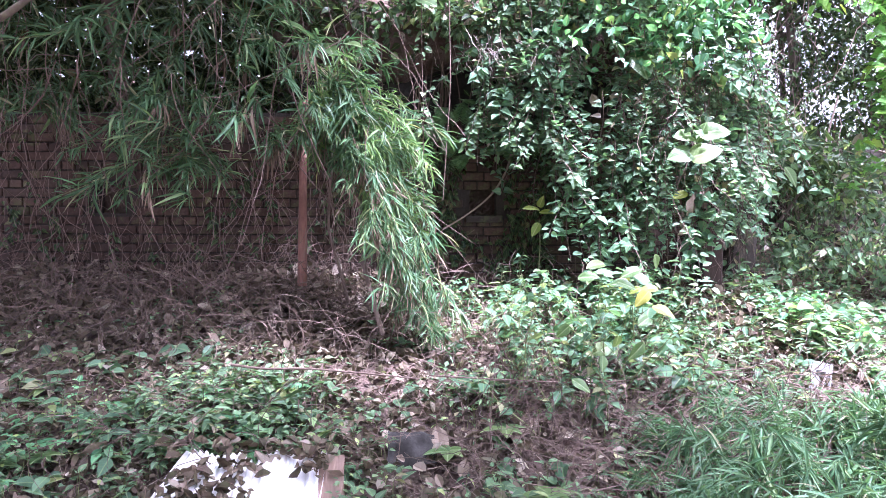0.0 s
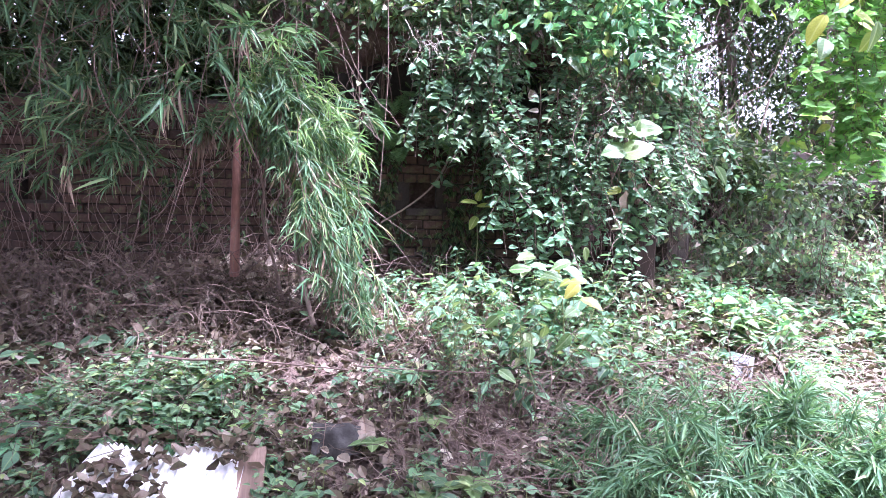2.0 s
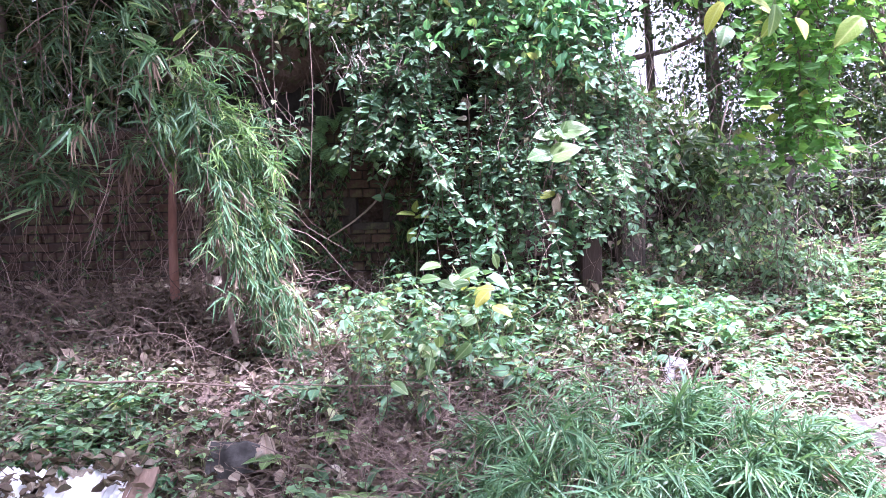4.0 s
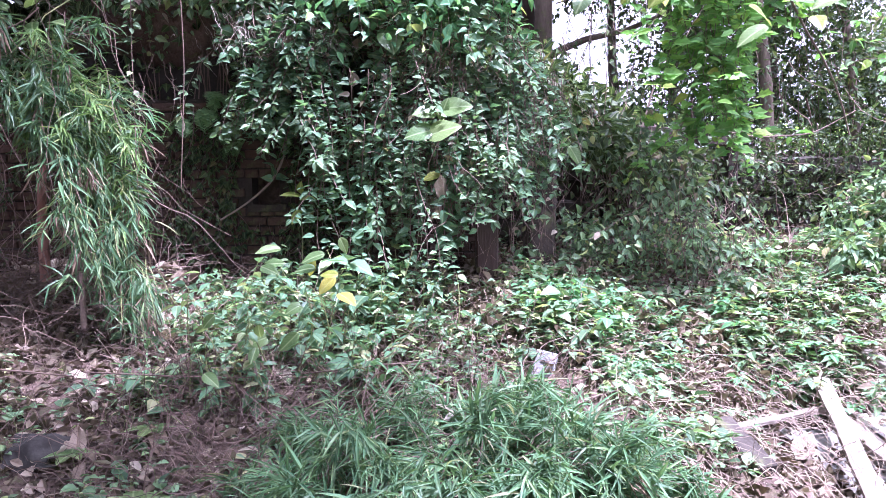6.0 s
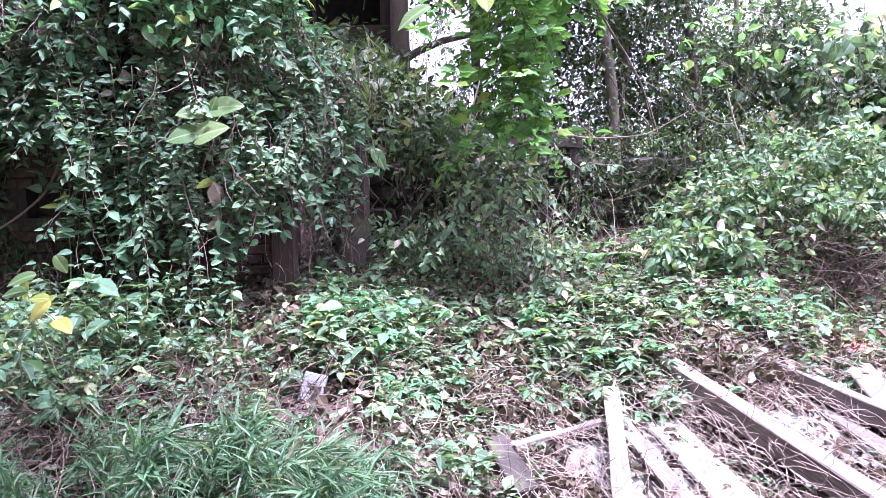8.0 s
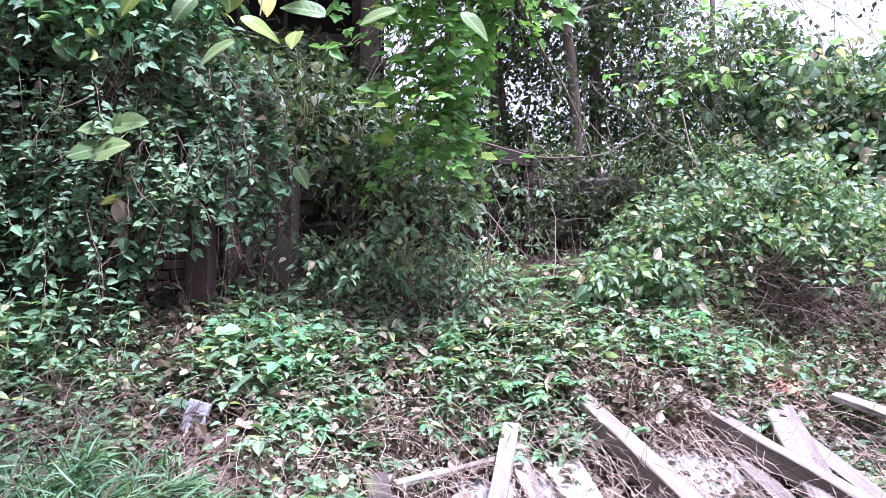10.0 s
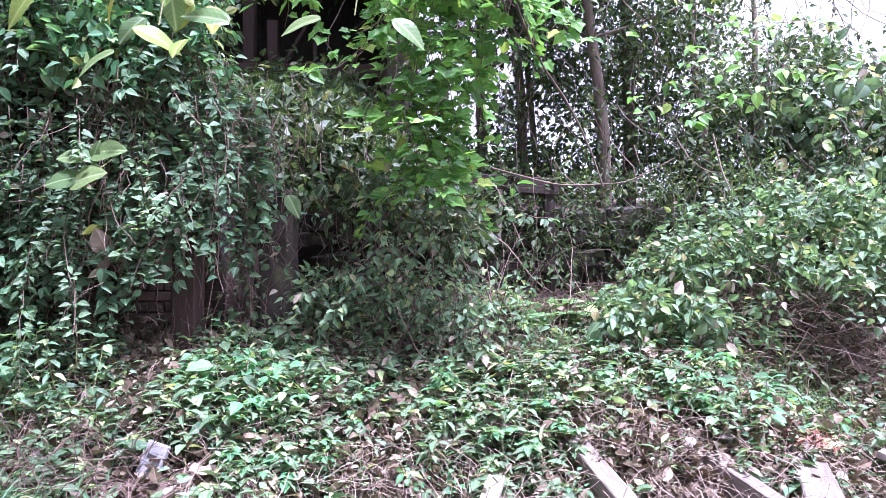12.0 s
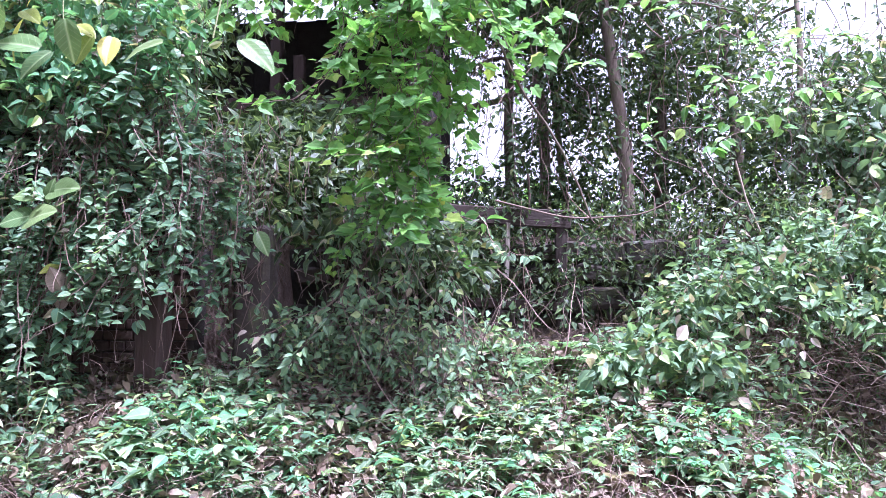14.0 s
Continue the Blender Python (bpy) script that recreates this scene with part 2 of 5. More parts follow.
def part(name, me, material, parent=None, label="", kind=""):
    if isinstance(me, bmesh.types.BMesh):
        bm, me = me, bpy.data.meshes.new(name)
        bm.to_mesh(me)
        bm.free()
    if isinstance(me, Pile):
        me = me.mesh(name)
    if not me.materials:
        for mat in material if isinstance(material, list) else [material]:
            me.materials.append(mat)
    ob = new(name, me)
    if parent is not None:
        ob.parent = parent
        ob.matrix_parent_inverse = Matrix.Identity(4)
    return tagged(ob, label, "", "", kind)


def thing(name, label, category, group="", kind="", at=(0, 0, 0)):
    ob = new(name)
    ob.location = at
    ob.empty_display_size = 0.1
    return tagged(ob, label, category, group, kind)


def unit(a):
    return a / np.maximum(np.linalg.norm(a, axis=-1, keepdims=True), 1e-6)


def outline_leaf(rows, fold, droop, wave=0.0):
    """Folded leaf of unit length from rows (along, half width): a midrib with two flanks."""
    V, T, UV = [], [], []
    for k, (y, w) in enumerate(rows):
        z = -droop * y * y + (wave * (-1) ** k)
        V += [(-w, y, z + fold * w), (0, y, z), (w, y, z + fold * w)]
        UV += [(-w, y), (0, y), (w, y)]
    for k in range(len(rows) - 1):
        a, b = 3 * k, 3 * k + 3
        for i in (0, 1):
            T += [(a + i, a + i + 1, b + i + 1), (a + i, b + i + 1, b + i)]
    V, T, UV = np.array(V, float), np.array(T), np.array(UV, float)
    keep = []
    for t in T:
        p = V[t]
        keep.append(np.linalg.norm(np.cross(p[1] - p[0], p[2] - p[0])) > 1e-7)
    return V, T[np.array(keep)], UV


OVATE = outline_leaf([(0, 0.0), (0.14, 0.2), (0.38, 0.3), (0.68, 0.2), (1, 0.0)], 0.35, 0.18)
SMALL = outline_leaf([(0, 0.0), (0.38, 0.27), (1, 0.0)], 0.35, 0.15)
ROUND = outline_leaf([(0, 0.1), (0.08, 0.3), (0.35, 0.44), (0.65, 0.38), (0.88, 0.2), (1, 0.0)], 0.25, 0.22)
HEART = outline_leaf([(-0.08, 0.16), (0.06, 0.33), (0.3, 0.37), (0.62, 0.22), (1, 0.0)], 0.3, 0.2)
LANCE = outline_leaf([(0, 0.0), (0.3, 0.16), (0.6, 0.14), (1, 0.0)], 0.4, 0.25)
PINNA = outline_leaf([(0, 0.06), (0.4, 0.1), (1, 0.0)], 0.2, 0.2)
BLADE = outline_leaf([(0, 0.01), (0.2, 0.05), (0.5, 0.05), (0.8, 0.026), (1, 0.0)], 0.5, 0.3)
CURL = outline_leaf([(0, 0.04), (0.2, 0.26), (0.5, 0.33), (0.8, 0.2), (1, 0.0)], 0.9, -0.35, 0.03)


def lobed_leaf():
    tips = [(-0.1, -0.24), (0.08, -0.4), (0.24, -0.32), (0.5, -0.46), (0.62, -0.27), (1.0, 0.0), (0.62, 0.27), (0.5, 0.46), (0.24, 0.32), (0.08, 0.4), (-0.1, 0.24)]
    V = [(0, 0, 0)] + [(x, y, -0.15 * y * y + 0.3 * abs(x) - 0.25 * x * x) for y, x in tips]
    T = [(0, k + 1, k + 2) for k in range(len(tips) - 1)]
    return np.array(V, float), np.array(T), np.array([(v[0], v[1]) for v in V], float)


LOBED = lobed_leaf()


def leaves(pile, P, D, N, S, tpl, wide=None):
    """Sets a leaf at each place P, tip along D, face along N, of length S."""
    V, T, UV = tpl
    Y = unit(D)
    X = unit(np.cross(Y, N))
    Z = np.cross(X, Y)
    S = np.broadcast_to(S, (len(P),))[:, None, None]
    w = np.ones((len(P), 1, 1)) if wide is None else wide[:, None, None]
    out = P[:, None] + S * (V[None, :, :1] * X[:, None] * w + V[None, :, 1:2] * Y[:, None] + V[None, :, 2:] * Z[:, None])
    n, m = len(P), len(V)
    tt = (T[None] + (np.arange(n) * m)[:, None, None]).reshape(-1, 3)
    pile.add(out.reshape(-1, 3), tt, np.tile(UV, (n, 1)))


def tube(pile, path, r0, r1=None, sides=4):
    """A tapering stem along a path."""
    path = np.asarray(path, float)
    n = len(path)
    r = np.linspace(r0, r0 if r1 is None else r1, n)[:, None]
    d = unit(np.gradient(path, axis=0))
    up = np.where(np.abs(d[:, 2:3]) > 0.9, np.array([[1.0, 0, 0]]), np.array([[0, 0, 1.0]]))
    a = unit(np.cross(d, up))
    b = np.cross(d, a)
    ang = np.arange(sides) * 2 * np.pi / sides
    ring = path[:, None] + r[:, None] * (np.cos(ang)[None, :, None] * a[:, None] + np.sin(ang)[None, :, None] * b[:, None])
    V = ring.reshape(-1, 3)
    i = np.arange(n - 1)[:, None] * sides
    j = np.arange(sides)[None]
    k = (j + 1) % sides
    q = np.stack([i + j, i + k, i + k + sides, i + j + sides], -1).reshape(-1, 4)
    T = np.concatenate([q[:, [0, 1, 2]], q[:, [0, 2, 3]]])
    pile.add(V, T)


def wander(p, d, length, steps, jitter, pull=(0, 0, 0)):
    """A wavering path from p along d, drawn by pull."""
    p, d, pull = np.array(p, float), np.array(d, float), np.array(pull, float)
    d = d / np.linalg.norm(d)
    out, step = [p], length / steps
    for _ in range(steps):
        d = d + rng.normal(0, jitter, 3) + pull / steps
        d = d / np.linalg.norm(d)
        p = p + d * step
        out.append(p)
    return np.array(out)


def smoothstep(a, b, x):
    t = np.clip((x - a) / (b - a), 0, 1)
    return t * t * (3 - 2 * t)


def wavy(x, y, f, seed=0.0):
    """Cheap smooth unevenness."""
    return (np.sin(x * f * 1.7 + y * f * 0.6 + seed) + np.sin(y * f * 1.9 - x * f * 0.8 + seed * 2.1) + np.sin((x + y) * f * 1.1 + seed * 3.7)) / 3


def terrain(x, y):
    """Height of the ground: a flat track, a bank up to the wall, terraces behind the walls."""
    x, y = np.asarray(x, float), np.asarray(y, float)
    left = np.interp(y, [2.1, 2.5, 3.07, 3.93, 5.42, 5.5], [0, 0.06, 0.2, 0.52, 0.92, 0.93])
    right = np.interp(y, [2.6, 3.3, 3.9, 4.3, 4.6, 5.3, 7.1, 7.2], [-0.02, -0.02, 0.1, 0.36, 0.53, 0.76, 1.2, 1.2])
    low = left + (right - left) * smoothstep(2.2, 3.6, x)
    low = np.where(x > 6.3, low + 0.02 * (x - 6.3), low)
    low = low + (0.05 * wavy(x, y, 1.9) + 0.03 * wavy(x, y, 4.7, 1.3)) * smoothstep(1.6, 3.0, y)
    low = np.maximum(low - 0.33 * smoothstep(5.1, 6.3, x) * (1 - smoothstep(5.25, 5.9, y)), -0.02)
    hi_left = np.interp(y, [5.6, 6.5, 9.0, 14], [2.3, 2.55, 3.3, 3.9])
    hi_right = np.interp(y, [7.2, 8.0, 12.0], [1.85, 2.0, 2.4])
    a = smoothstep(5.52, 5.68, y) * (1 - smoothstep(2.0, 2.25, x))
    b = smoothstep(7.22, 7.4, y) * (1 - smoothstep(7.6, 8.6, x))
    hi2 = hi_left * (1 - smoothstep(2.0, 4.2, x)) + hi_right * smoothstep(2.0, 4.2, x)
    z = low + (hi_left - low) * a
    z = np.where(y > 7.2, low + (hi2 - low) * np.maximum(b, a), z)
    z = z + 0.06 * wavy(x, y, 1.4, 2.0) * smoothstep(5.7, 6.5, y)
    far = smoothstep(14, 40, y) + smoothstep(14, 40, np.abs(x)) + smoothstep(4, 30, -y)
    return z * (1 - np.clip(far, 0, 1))


def scattered(n, x0, x1, y0, y1, patch=None, freq=1.6, seed=0.0):
    """n places on the ground in a stretch, in patches."""
    out = []
    while sum(map(len, out)) < n:
        x, y = rng.uniform(x0, x1, n), rng.uniform(y0, y1, n)
        k = np.ones(n, bool)
        if patch is not None:
            k = wavy(x, y, freq, seed) + rng.normal(0, 0.25, n) > patch
        k &= ~((x > -1.35) & (x < -0.45) & (y < 3.12))
        if patch is not None:
            k &= ~((x > 2.2) & (x < 2.42) & (y > 3.7) & (y < 3.95))
        out.append(np.stack([x[k], y[k], terrain(x[k], y[k])], -1))
    return np.concatenate(out)[:n]


def sprigs(pile, P, size, tpl=OVATE, k=5, height=(0.02, 0.1), tilt=(-0.25, 0.5), stems=None):
    """Small plants: a whorl of k leaves at each place."""
    n = len(P)
    az = rng.uniform(0, 2 * np.pi, n)[:, None] + np.arange(k)[None] * 2 * np.pi / k + rng.normal(0, 0.35, (n, k))
    e = rng.uniform(*tilt, (n, k))
    D = np.stack([np.cos(az) * np.cos(e), np.sin(az) * np.cos(e), np.sin(e)], -1)
    N = np.stack([-np.cos(az) * np.sin(e), -np.sin(az) * np.sin(e), np.cos(e)], -1) + rng.normal(0, 0.3, (n, k, 3))
    h = rng.uniform(*height, n)[:, None] * rng.uniform(0.65, 1.1, (n, k))
    Q = P[:, None] + np.stack([0 * h, 0 * h, h], -1) + D * 0.015
    S = np.clip(rng.lognormal(-0.12, 0.32, n), 0.4, 1.45)[:, None] * rng.uniform(0.65, 1.15, (n, k)) * size
    leaves(pile, Q.reshape(-1, 3), D.reshape(-1, 3), N.reshape(-1, 3), S.ravel(), tpl, rng.uniform(0.75, 1.2, n * k))
    if stems is not None:
        for p, q in zip(P, Q[:, 0]):
            tube(stems, np.array([p - (0, 0, 0.02), (p + q) / 2 + rng.normal(0, 0.01, 3), q]), 0.0022, 0.0012, 3)


def strand_leaves(pile, path, gap, size, out, tpl=HEART, drop=0.9, spread=0.6):
    """Leaves set alternately along a hanging stem, faces towards out."""
    seg = np.linalg.norm(np.diff(path, axis=0), axis=1)
    s = np.concatenate([[0], np.cumsum(seg)])
    n = max(2, int(s[-1] / gap))
    at = np.sort(rng.uniform(0, s[-1], n))
    P = np.stack([np.interp(at, s, path[:, c]) for c in range(3)], -1)
    out = np.array(out, float)
    side = np.cross(out, (0, 0, 1.0))
    sgn = np.where(np.arange(n) % 2, 1.0, -1.0)[:, None]
    D = np.array([0, 0, -drop]) + side * sgn * rng.uniform(0.1, spread, (n, 1)) + out * rng.uniform(0.1, 0.7, (n, 1)) + rng.normal(0, 0.25, (n, 3))
    N = out * 0.8 + np.array([0, 0, 0.75]) + rng.normal(0, 0.5, (n, 3))
    leaves(pile, P + unit(D) * 0.02, D, N, size * rng.uniform(0.55, 1.2, n), tpl, rng.uniform(0.8, 1.15, n))


def fans(pile, P, D, size, k=6, spread=0.75, tpl=BLADE, sag=0.5):
    """A hand-like fan of blades at each shoot end."""
    n = len(P)
    D = np.repeat(unit(D)[:, None], k, 1) + rng.normal(0, spread * 0.55, (n, k, 3))
    D[..., 2] -= rng.uniform(0, sag, (n, k))
    N = np.array([0, 0, 1.0]) + rng.normal(0, 0.45, (n, k, 3))
    S = size * rng.uniform(0.55, 1.2, (n, k))
    Q = np.repeat(P[:, None], k, 1) + rng.normal(0, 0.02, (n, k, 3))
    leaves(pile, Q.reshape(-1, 3), D.reshape(-1, 3), N.reshape(-1, 3), S.ravel(), tpl, rng.uniform(0.6, 1.1, n * k))


def clumps(pile, centers, radius, per, size, tpl=SMALL, up=0.7, flat=0.7):
    """Loose clumps of leaves round twig ends."""
    n = len(centers)
    off = unit(rng.normal(0, 1, (n, per, 3))) * (rng.uniform(0.15, 1, (n, per, 1)) ** 0.6) * np.broadcast_to(radius, (n,))[:, None, None]
    off[..., 2] *= flat
    P = (np.asarray(centers)[:, None] + off).reshape(-1, 3)
    D = unit(off.reshape(-1, 3)) + rng.normal(0, 0.5, (n * per, 3)) + np.array([0, 0, -0.3])
    N = unit(off.reshape(-1, 3)) * 0.6 + np.array([0, 0, up]) + rng.normal(0, 0.45, (n * per, 3))
    leaves(pile, P, D, N, size * rng.uniform(0.55, 1.25, n * per), tpl, rng.uniform(0.8, 1.2, n * per))


def box_bm(sx, sy, sz, bevel=0.004, rough=0.0, cuts=0, seed=1):
    """A worn block: bevelled, its edges a little uneven."""
    bm = bmesh.new()
    bmesh.ops.create_cube(bm, size=1)
    bmesh.ops.scale(bm, vec=(sx, sy, sz), verts=bm.verts)
    if cuts:
        long_edges = [e for e in bm.edges if e.calc_length() > 0.9 * max(sx, sy, sz)]
        bmesh.ops.subdivide_edges(bm, edges=long_edges, cuts=cuts, use_grid_fill=True)
    if bevel:
        sharp = [e for e in bm.edges if len(e.link_faces) == 2 and e.calc_face_angle() > 0.5]
        bmesh.ops.bevel(bm, geom=sharp, offset=bevel, segments=1, affect="EDGES")
    if rough:
        for v in bm.verts:
            v.co += Vector(noise.noise_vector(v.co * 9 + Vector((seed, seed * 2, 0)))) * rough
    return bm


# ---- ground ----
def axis(lo, hi, step, far):
    inner = np.arange(lo, hi + step / 2, step)
    grow = np.cumsum(step * 1.35 ** np.arange(1, 60))
    grow = grow[grow < far]
    return np.concatenate([(lo - grow)[::-1], inner, hi + grow])


gx, gy = axis(-5, 11, 0.07, 900), axis(1.2, 12, 0.07, 900)
GX, GY = np.meshgrid(gx, gy)
GZ = terrain(GX, GY) + np.where((GY > 1.8) & (GY < 13) & (np.abs(GX - 3) < 9), 0.018 * wavy(GX, GY, 17, 0.7) + rng.normal(0, 0.006, GX.shape), 0)
gi = np.arange(GX.size).reshape(GX.shape)
quads = np.stack([gi[:-1, :-1], gi[:-1, 1:], gi[1:, 1:], gi[1:, :-1]], -1).reshape(-1, 4)
ground = part("ground", np_mesh("ground", np.stack([GX, GY, GZ], -1).reshape(-1, 3), np.concatenate([quads[:, [0, 1, 2]], quads[:, [0, 2, 3]]]), smooth=True), SOIL, None, "dark leaf mould bank below an overgrown brick wall", "structure")
ground["category"] = "ground"

# ---- brick retaining wall: core here, bricks at the end of the file ----
WALL_Y, COURSE, WALL_X0, WALL_X1, WALL_Z0, WALL_TOP = 5.42, 0.075, -5.2, 2.1, 0.6, 2.33
HOLES = [(0.24, 0.46, 1.5, 1.72), (-2.86, -2.6, 1.5, 1.74)]


def wall_core():
    """Mortar body with square holes that go through it."""
    xs = sorted({WALL_X0, WALL_X1, *[h[0] for h in HOLES], *[h[1] for h in HOLES]})
    bm = bmesh.new()

    def block(x0, x1, z0, z1):
        r = bmesh.ops.create_cube(bm, size=1)
        bmesh.ops.scale(bm, vec=(x1 - x0, 0.3, z1 - z0), verts=r["verts"])
        bmesh.ops.translate(bm, vec=((x0 + x1) / 2, WALL_Y + 0.162, (z0 + z1) / 2), verts=r["verts"])

    for a, b in zip(xs, xs[1:]):
        cut = sorted((h[2], h[3]) for h in HOLES if h[0] <= a and b <= h[1])
        z = WALL_Z0
        for lo, hi in cut:
            block(a, b, z, lo)
            z = hi
        block(a, b, z, WALL_TOP)
    bmesh.ops.remove_doubles(bm, verts=bm.verts, dist=0.0005)
    return bm


wall_north = part("wall_north", wall_core(), MORTAR, None, "old soot-dark red brick retaining wall with small square holes", "structure")
wall_north["category"] = "wall"
for h in HOLES:
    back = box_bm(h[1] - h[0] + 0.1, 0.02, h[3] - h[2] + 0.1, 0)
    ob = part("hole_shade_back", back, HOLE, wall_north)
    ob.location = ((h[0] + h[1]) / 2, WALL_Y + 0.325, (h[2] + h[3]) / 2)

# side of the terrace, running back from the wall's corner
wall_east = part("wall_east", box_bm(0.24, 1.6, 1.7, 0.01, 0.012, 6), STONE, None, "damp dark side wall of the terrace", "structure")
wall_east.location = (2.0, 6.45, 1.45)
wall_east["category"] = "wall"

# low dark wall of the rear terrace, in big rough stones
wall_back = part("wall_back", box_bm(5.9, 0.3, 1.5, 0.01), HOLE, None, "low dark rough stone terrace wall behind vines", "structure")
wall_back.location = (4.95, 7.36, 1.15)
wall_back["category"] = "wall"
stone_meshes = []
for k in range(6):
    me = bpy.data.meshes.new("stone")
    bm = box_bm(0.42, 0.16, 0.2, 0.03, 0.03, 2, k + 3)
    bm.to_mesh(me)
    bm.free()
    me.materials.append(STONE)
    stone_meshes.append(me)
for row in range(6):
    x = 2.2 + (row % 2) * 0.2
    while x < 7.7:
        w = rng.uniform(0.75, 1.15)
        s = part("stone", stone_meshes[int(rng.integers(6))], STONE, wall_back)
        s.matrix_basis = Matrix.Translation((x + 0.21 * w - 4.95, -0.16 + rng.uniform(-0.06, 0.05), 0.82 + row * 0.205 - 1.15 + rng.uniform(-0.03, 0.03))) @ pose(0, 0, 0, rng.uniform(-6, 6), rng.uniform(-8, 8), rng.uniform(-9, 9)) @ Matrix.Diagonal((w, 1, rng.uniform(0.75, 1.15), 1))
        x += 0.43 * w


# ---- ruined timber shed on the upper terrace ----
def beam_between(name, a, b, w, h, material, parent=None, label="", worn=0.006, roll=0.0, cuts=5, seed=1):
    a, b = Vector(a), Vector(b)
    bm = box_bm(w, (b - a).length, h, min(w, h) * 0.07, worn, cuts, seed)
    ob = part(name, bm, material, parent, label)
    q = (b - a).to_track_quat("Y", "Z").to_matrix().to_4x4()
    ob.matrix_basis = Matrix.Translation((a + b) / 2) @ q @ pose(0, 0, 0, 0, roll, 0)
    return ob


shed = thing("shed", "ruined dark timber shed with open window on the upper terrace", "shed")
beam_between("sill_beam", (-0.6, 9.6, 4.0), (3.0, 9.6, 3.94), 0.16, 0.19, DARKWOOD, shed, "bare brown sill beam")
beam_between("lintel", (-0.6, 9.62, 5.75), (3.05, 9.62, 5.75), 0.16, 0.2, DARKWOOD, shed)
for x, w in ((-0.55, 0.16), (1.08, 0.15), (2.92, 0.16)):
    beam_between("post", (x, 9.62, 3.1), (x, 9.62, 5.7), w, w, DARKWOOD, shed, seed=x)
beam_between("stud", (1.4, 9.6, 4.05), (1.4, 9.6, 4.65), 0.14, 0.1, DARKWOOD, shed, "short greyed stud")
beam_between("stud", (1.95, 9.66, 4.05), (1.95, 9.66, 5.7), 0.05, 0.05, DARKWOOD, shed)
beam_between("brace", (1.55, 9.58, 4.05), (1.95, 9.58, 4.75), 0.05, 0.04, DARKWOOD, shed)
for k in range(10):
    beam_between("board", (-0.6 + k * 0.36, 9.66, 3.1), (-0.6 + k * 0.36, 9.66, 3.9), 0.34, 0.03, DARKWOOD, shed, seed=k)
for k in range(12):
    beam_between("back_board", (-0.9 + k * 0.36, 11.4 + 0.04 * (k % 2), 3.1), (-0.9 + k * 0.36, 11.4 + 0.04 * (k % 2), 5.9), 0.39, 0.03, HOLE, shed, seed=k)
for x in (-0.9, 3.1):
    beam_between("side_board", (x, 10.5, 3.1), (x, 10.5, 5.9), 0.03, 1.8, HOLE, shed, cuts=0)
beam_between("roof", (1.1, 8.9, 5.9), (1.1, 11.7, 6.5), 4.6, 0.08, DARKWOOD, shed, cuts=0)

# posts at the wall's corner
corner_post = beam_between("corner_post", (2.05, 5.0, 0.75), (2.07, 5.0, 2.1), 0.16, 0.16, DARKWOOD)
tagged(corner_post, "thick dark brown timber post under ivy", "post")
pillar = part("stone_pillar", box_bm(0.24, 0.24, 1.3, 0.03, 0.03, 6, 4), STONE)
pillar.location = (2.5, 5.5, 1.3)
tagged(pillar, "mossy dark stone pillar half covered by vines", "pillar")

# rotten gate frame in front of the rear terrace wall
gate_frame = thing("gate_frame", "rotten dark timber frame against the rear terrace wall", "frame")
beam_between("beam", (3.55, 7.0, 2.2), (4.75, 7.02, 2.12), 0.12, 0.16, DARKWOOD, gate_frame)
beam_between("post", (3.62, 7.0, 1.15), (3.62, 7.0, 2.14), 0.1, 0.1, DARKWOOD, gate_frame)
beam_between("post", (4.66, 7.02, 1.15), (4.66, 7.02, 2.06), 0.1, 0.1, DARKWOOD, gate_frame)
beam_between("broken_slat", (4.18, 6.96, 1.6), (4.2, 6.94, 2.1), 0.05, 0.02, TIMBER, gate_frame, "pale broken slat", cuts=0)
beam_between("rail", (3.6, 6.97, 1.42), (4.7, 6.97, 1.36), 0.05, 0.08, DARKWOOD, gate_frame)

# ---- timber debris on the bank ----
TB = "old timbers on the bank"


def timber(name, a, b, w, h, label, material=TIMBER, seed=1, roll=0.0, worn=0.008, cuts=6):
    return tagged(beam_between(name, a, b, w, h, material, None, "", worn, roll, cuts, seed), label, "timber", TB)


timber("timber_beam", (4.3, 4.64, 0.52), (4.79, 2.8, 0.03), 0.11, 0.13, "grey weathered square beam lying down the bank", seed=2)
timber("timber_beam", (4.98, 4.45, 0.43), (5.62, 3.05, 0.06), 0.09, 0.12, "grey weathered beam with a knot among dead leaves", seed=5)
split_beam = timber("timber_beam", (5.64, 4.52, 0.41), (5.28, 3.3, 0.08), 0.17, 0.1, "pale split beam with a crumbled red end", seed=8, worn=0.012)
timber("timber_plank", (3.93, 4.06, 0.4), (3.6, 3.0, 0.1), 0.085, 0.03, "narrow bleached plank under dead vines", seed=3)
timber("timber_plank", (3.95, 3.97, 0.24), (4.0, 3.1, 0.03), 0.09, 0.03, "grey plank lying under dead vines", seed=13)
timber("timber_plank", (3.3, 3.72, 0.24), (3.84, 3.89, 0.28), 0.055, 0.022, "short grey plank lying across the bank", seed=6)
timber("timber_plank", (5.62, 4.15, 0.25), (5.7, 3.4, 0.06), 0.12, 0.03, "orange-grey rotten plank on the bank", seed=16)
timber("timber_plank", (6.12, 4.55, 0.37), (6.5, 4.05, 0.24), 0.14, 0.04, "grey plank end sticking out of the bank", seed=17)
timber("timber_plank", (5.14, 4.1, 0.25), (5.22, 3.35, 0.06), 0.11, 0.03, "grey cracked plank beside a square beam", seed=19)
timber("timber_plank", (-0.52, 3.12, 0.32), (-0.46, 2.75, 0.15), 0.13, 0.03, "brown split board under dead stems", seed=9, material=RUSTWOOD)

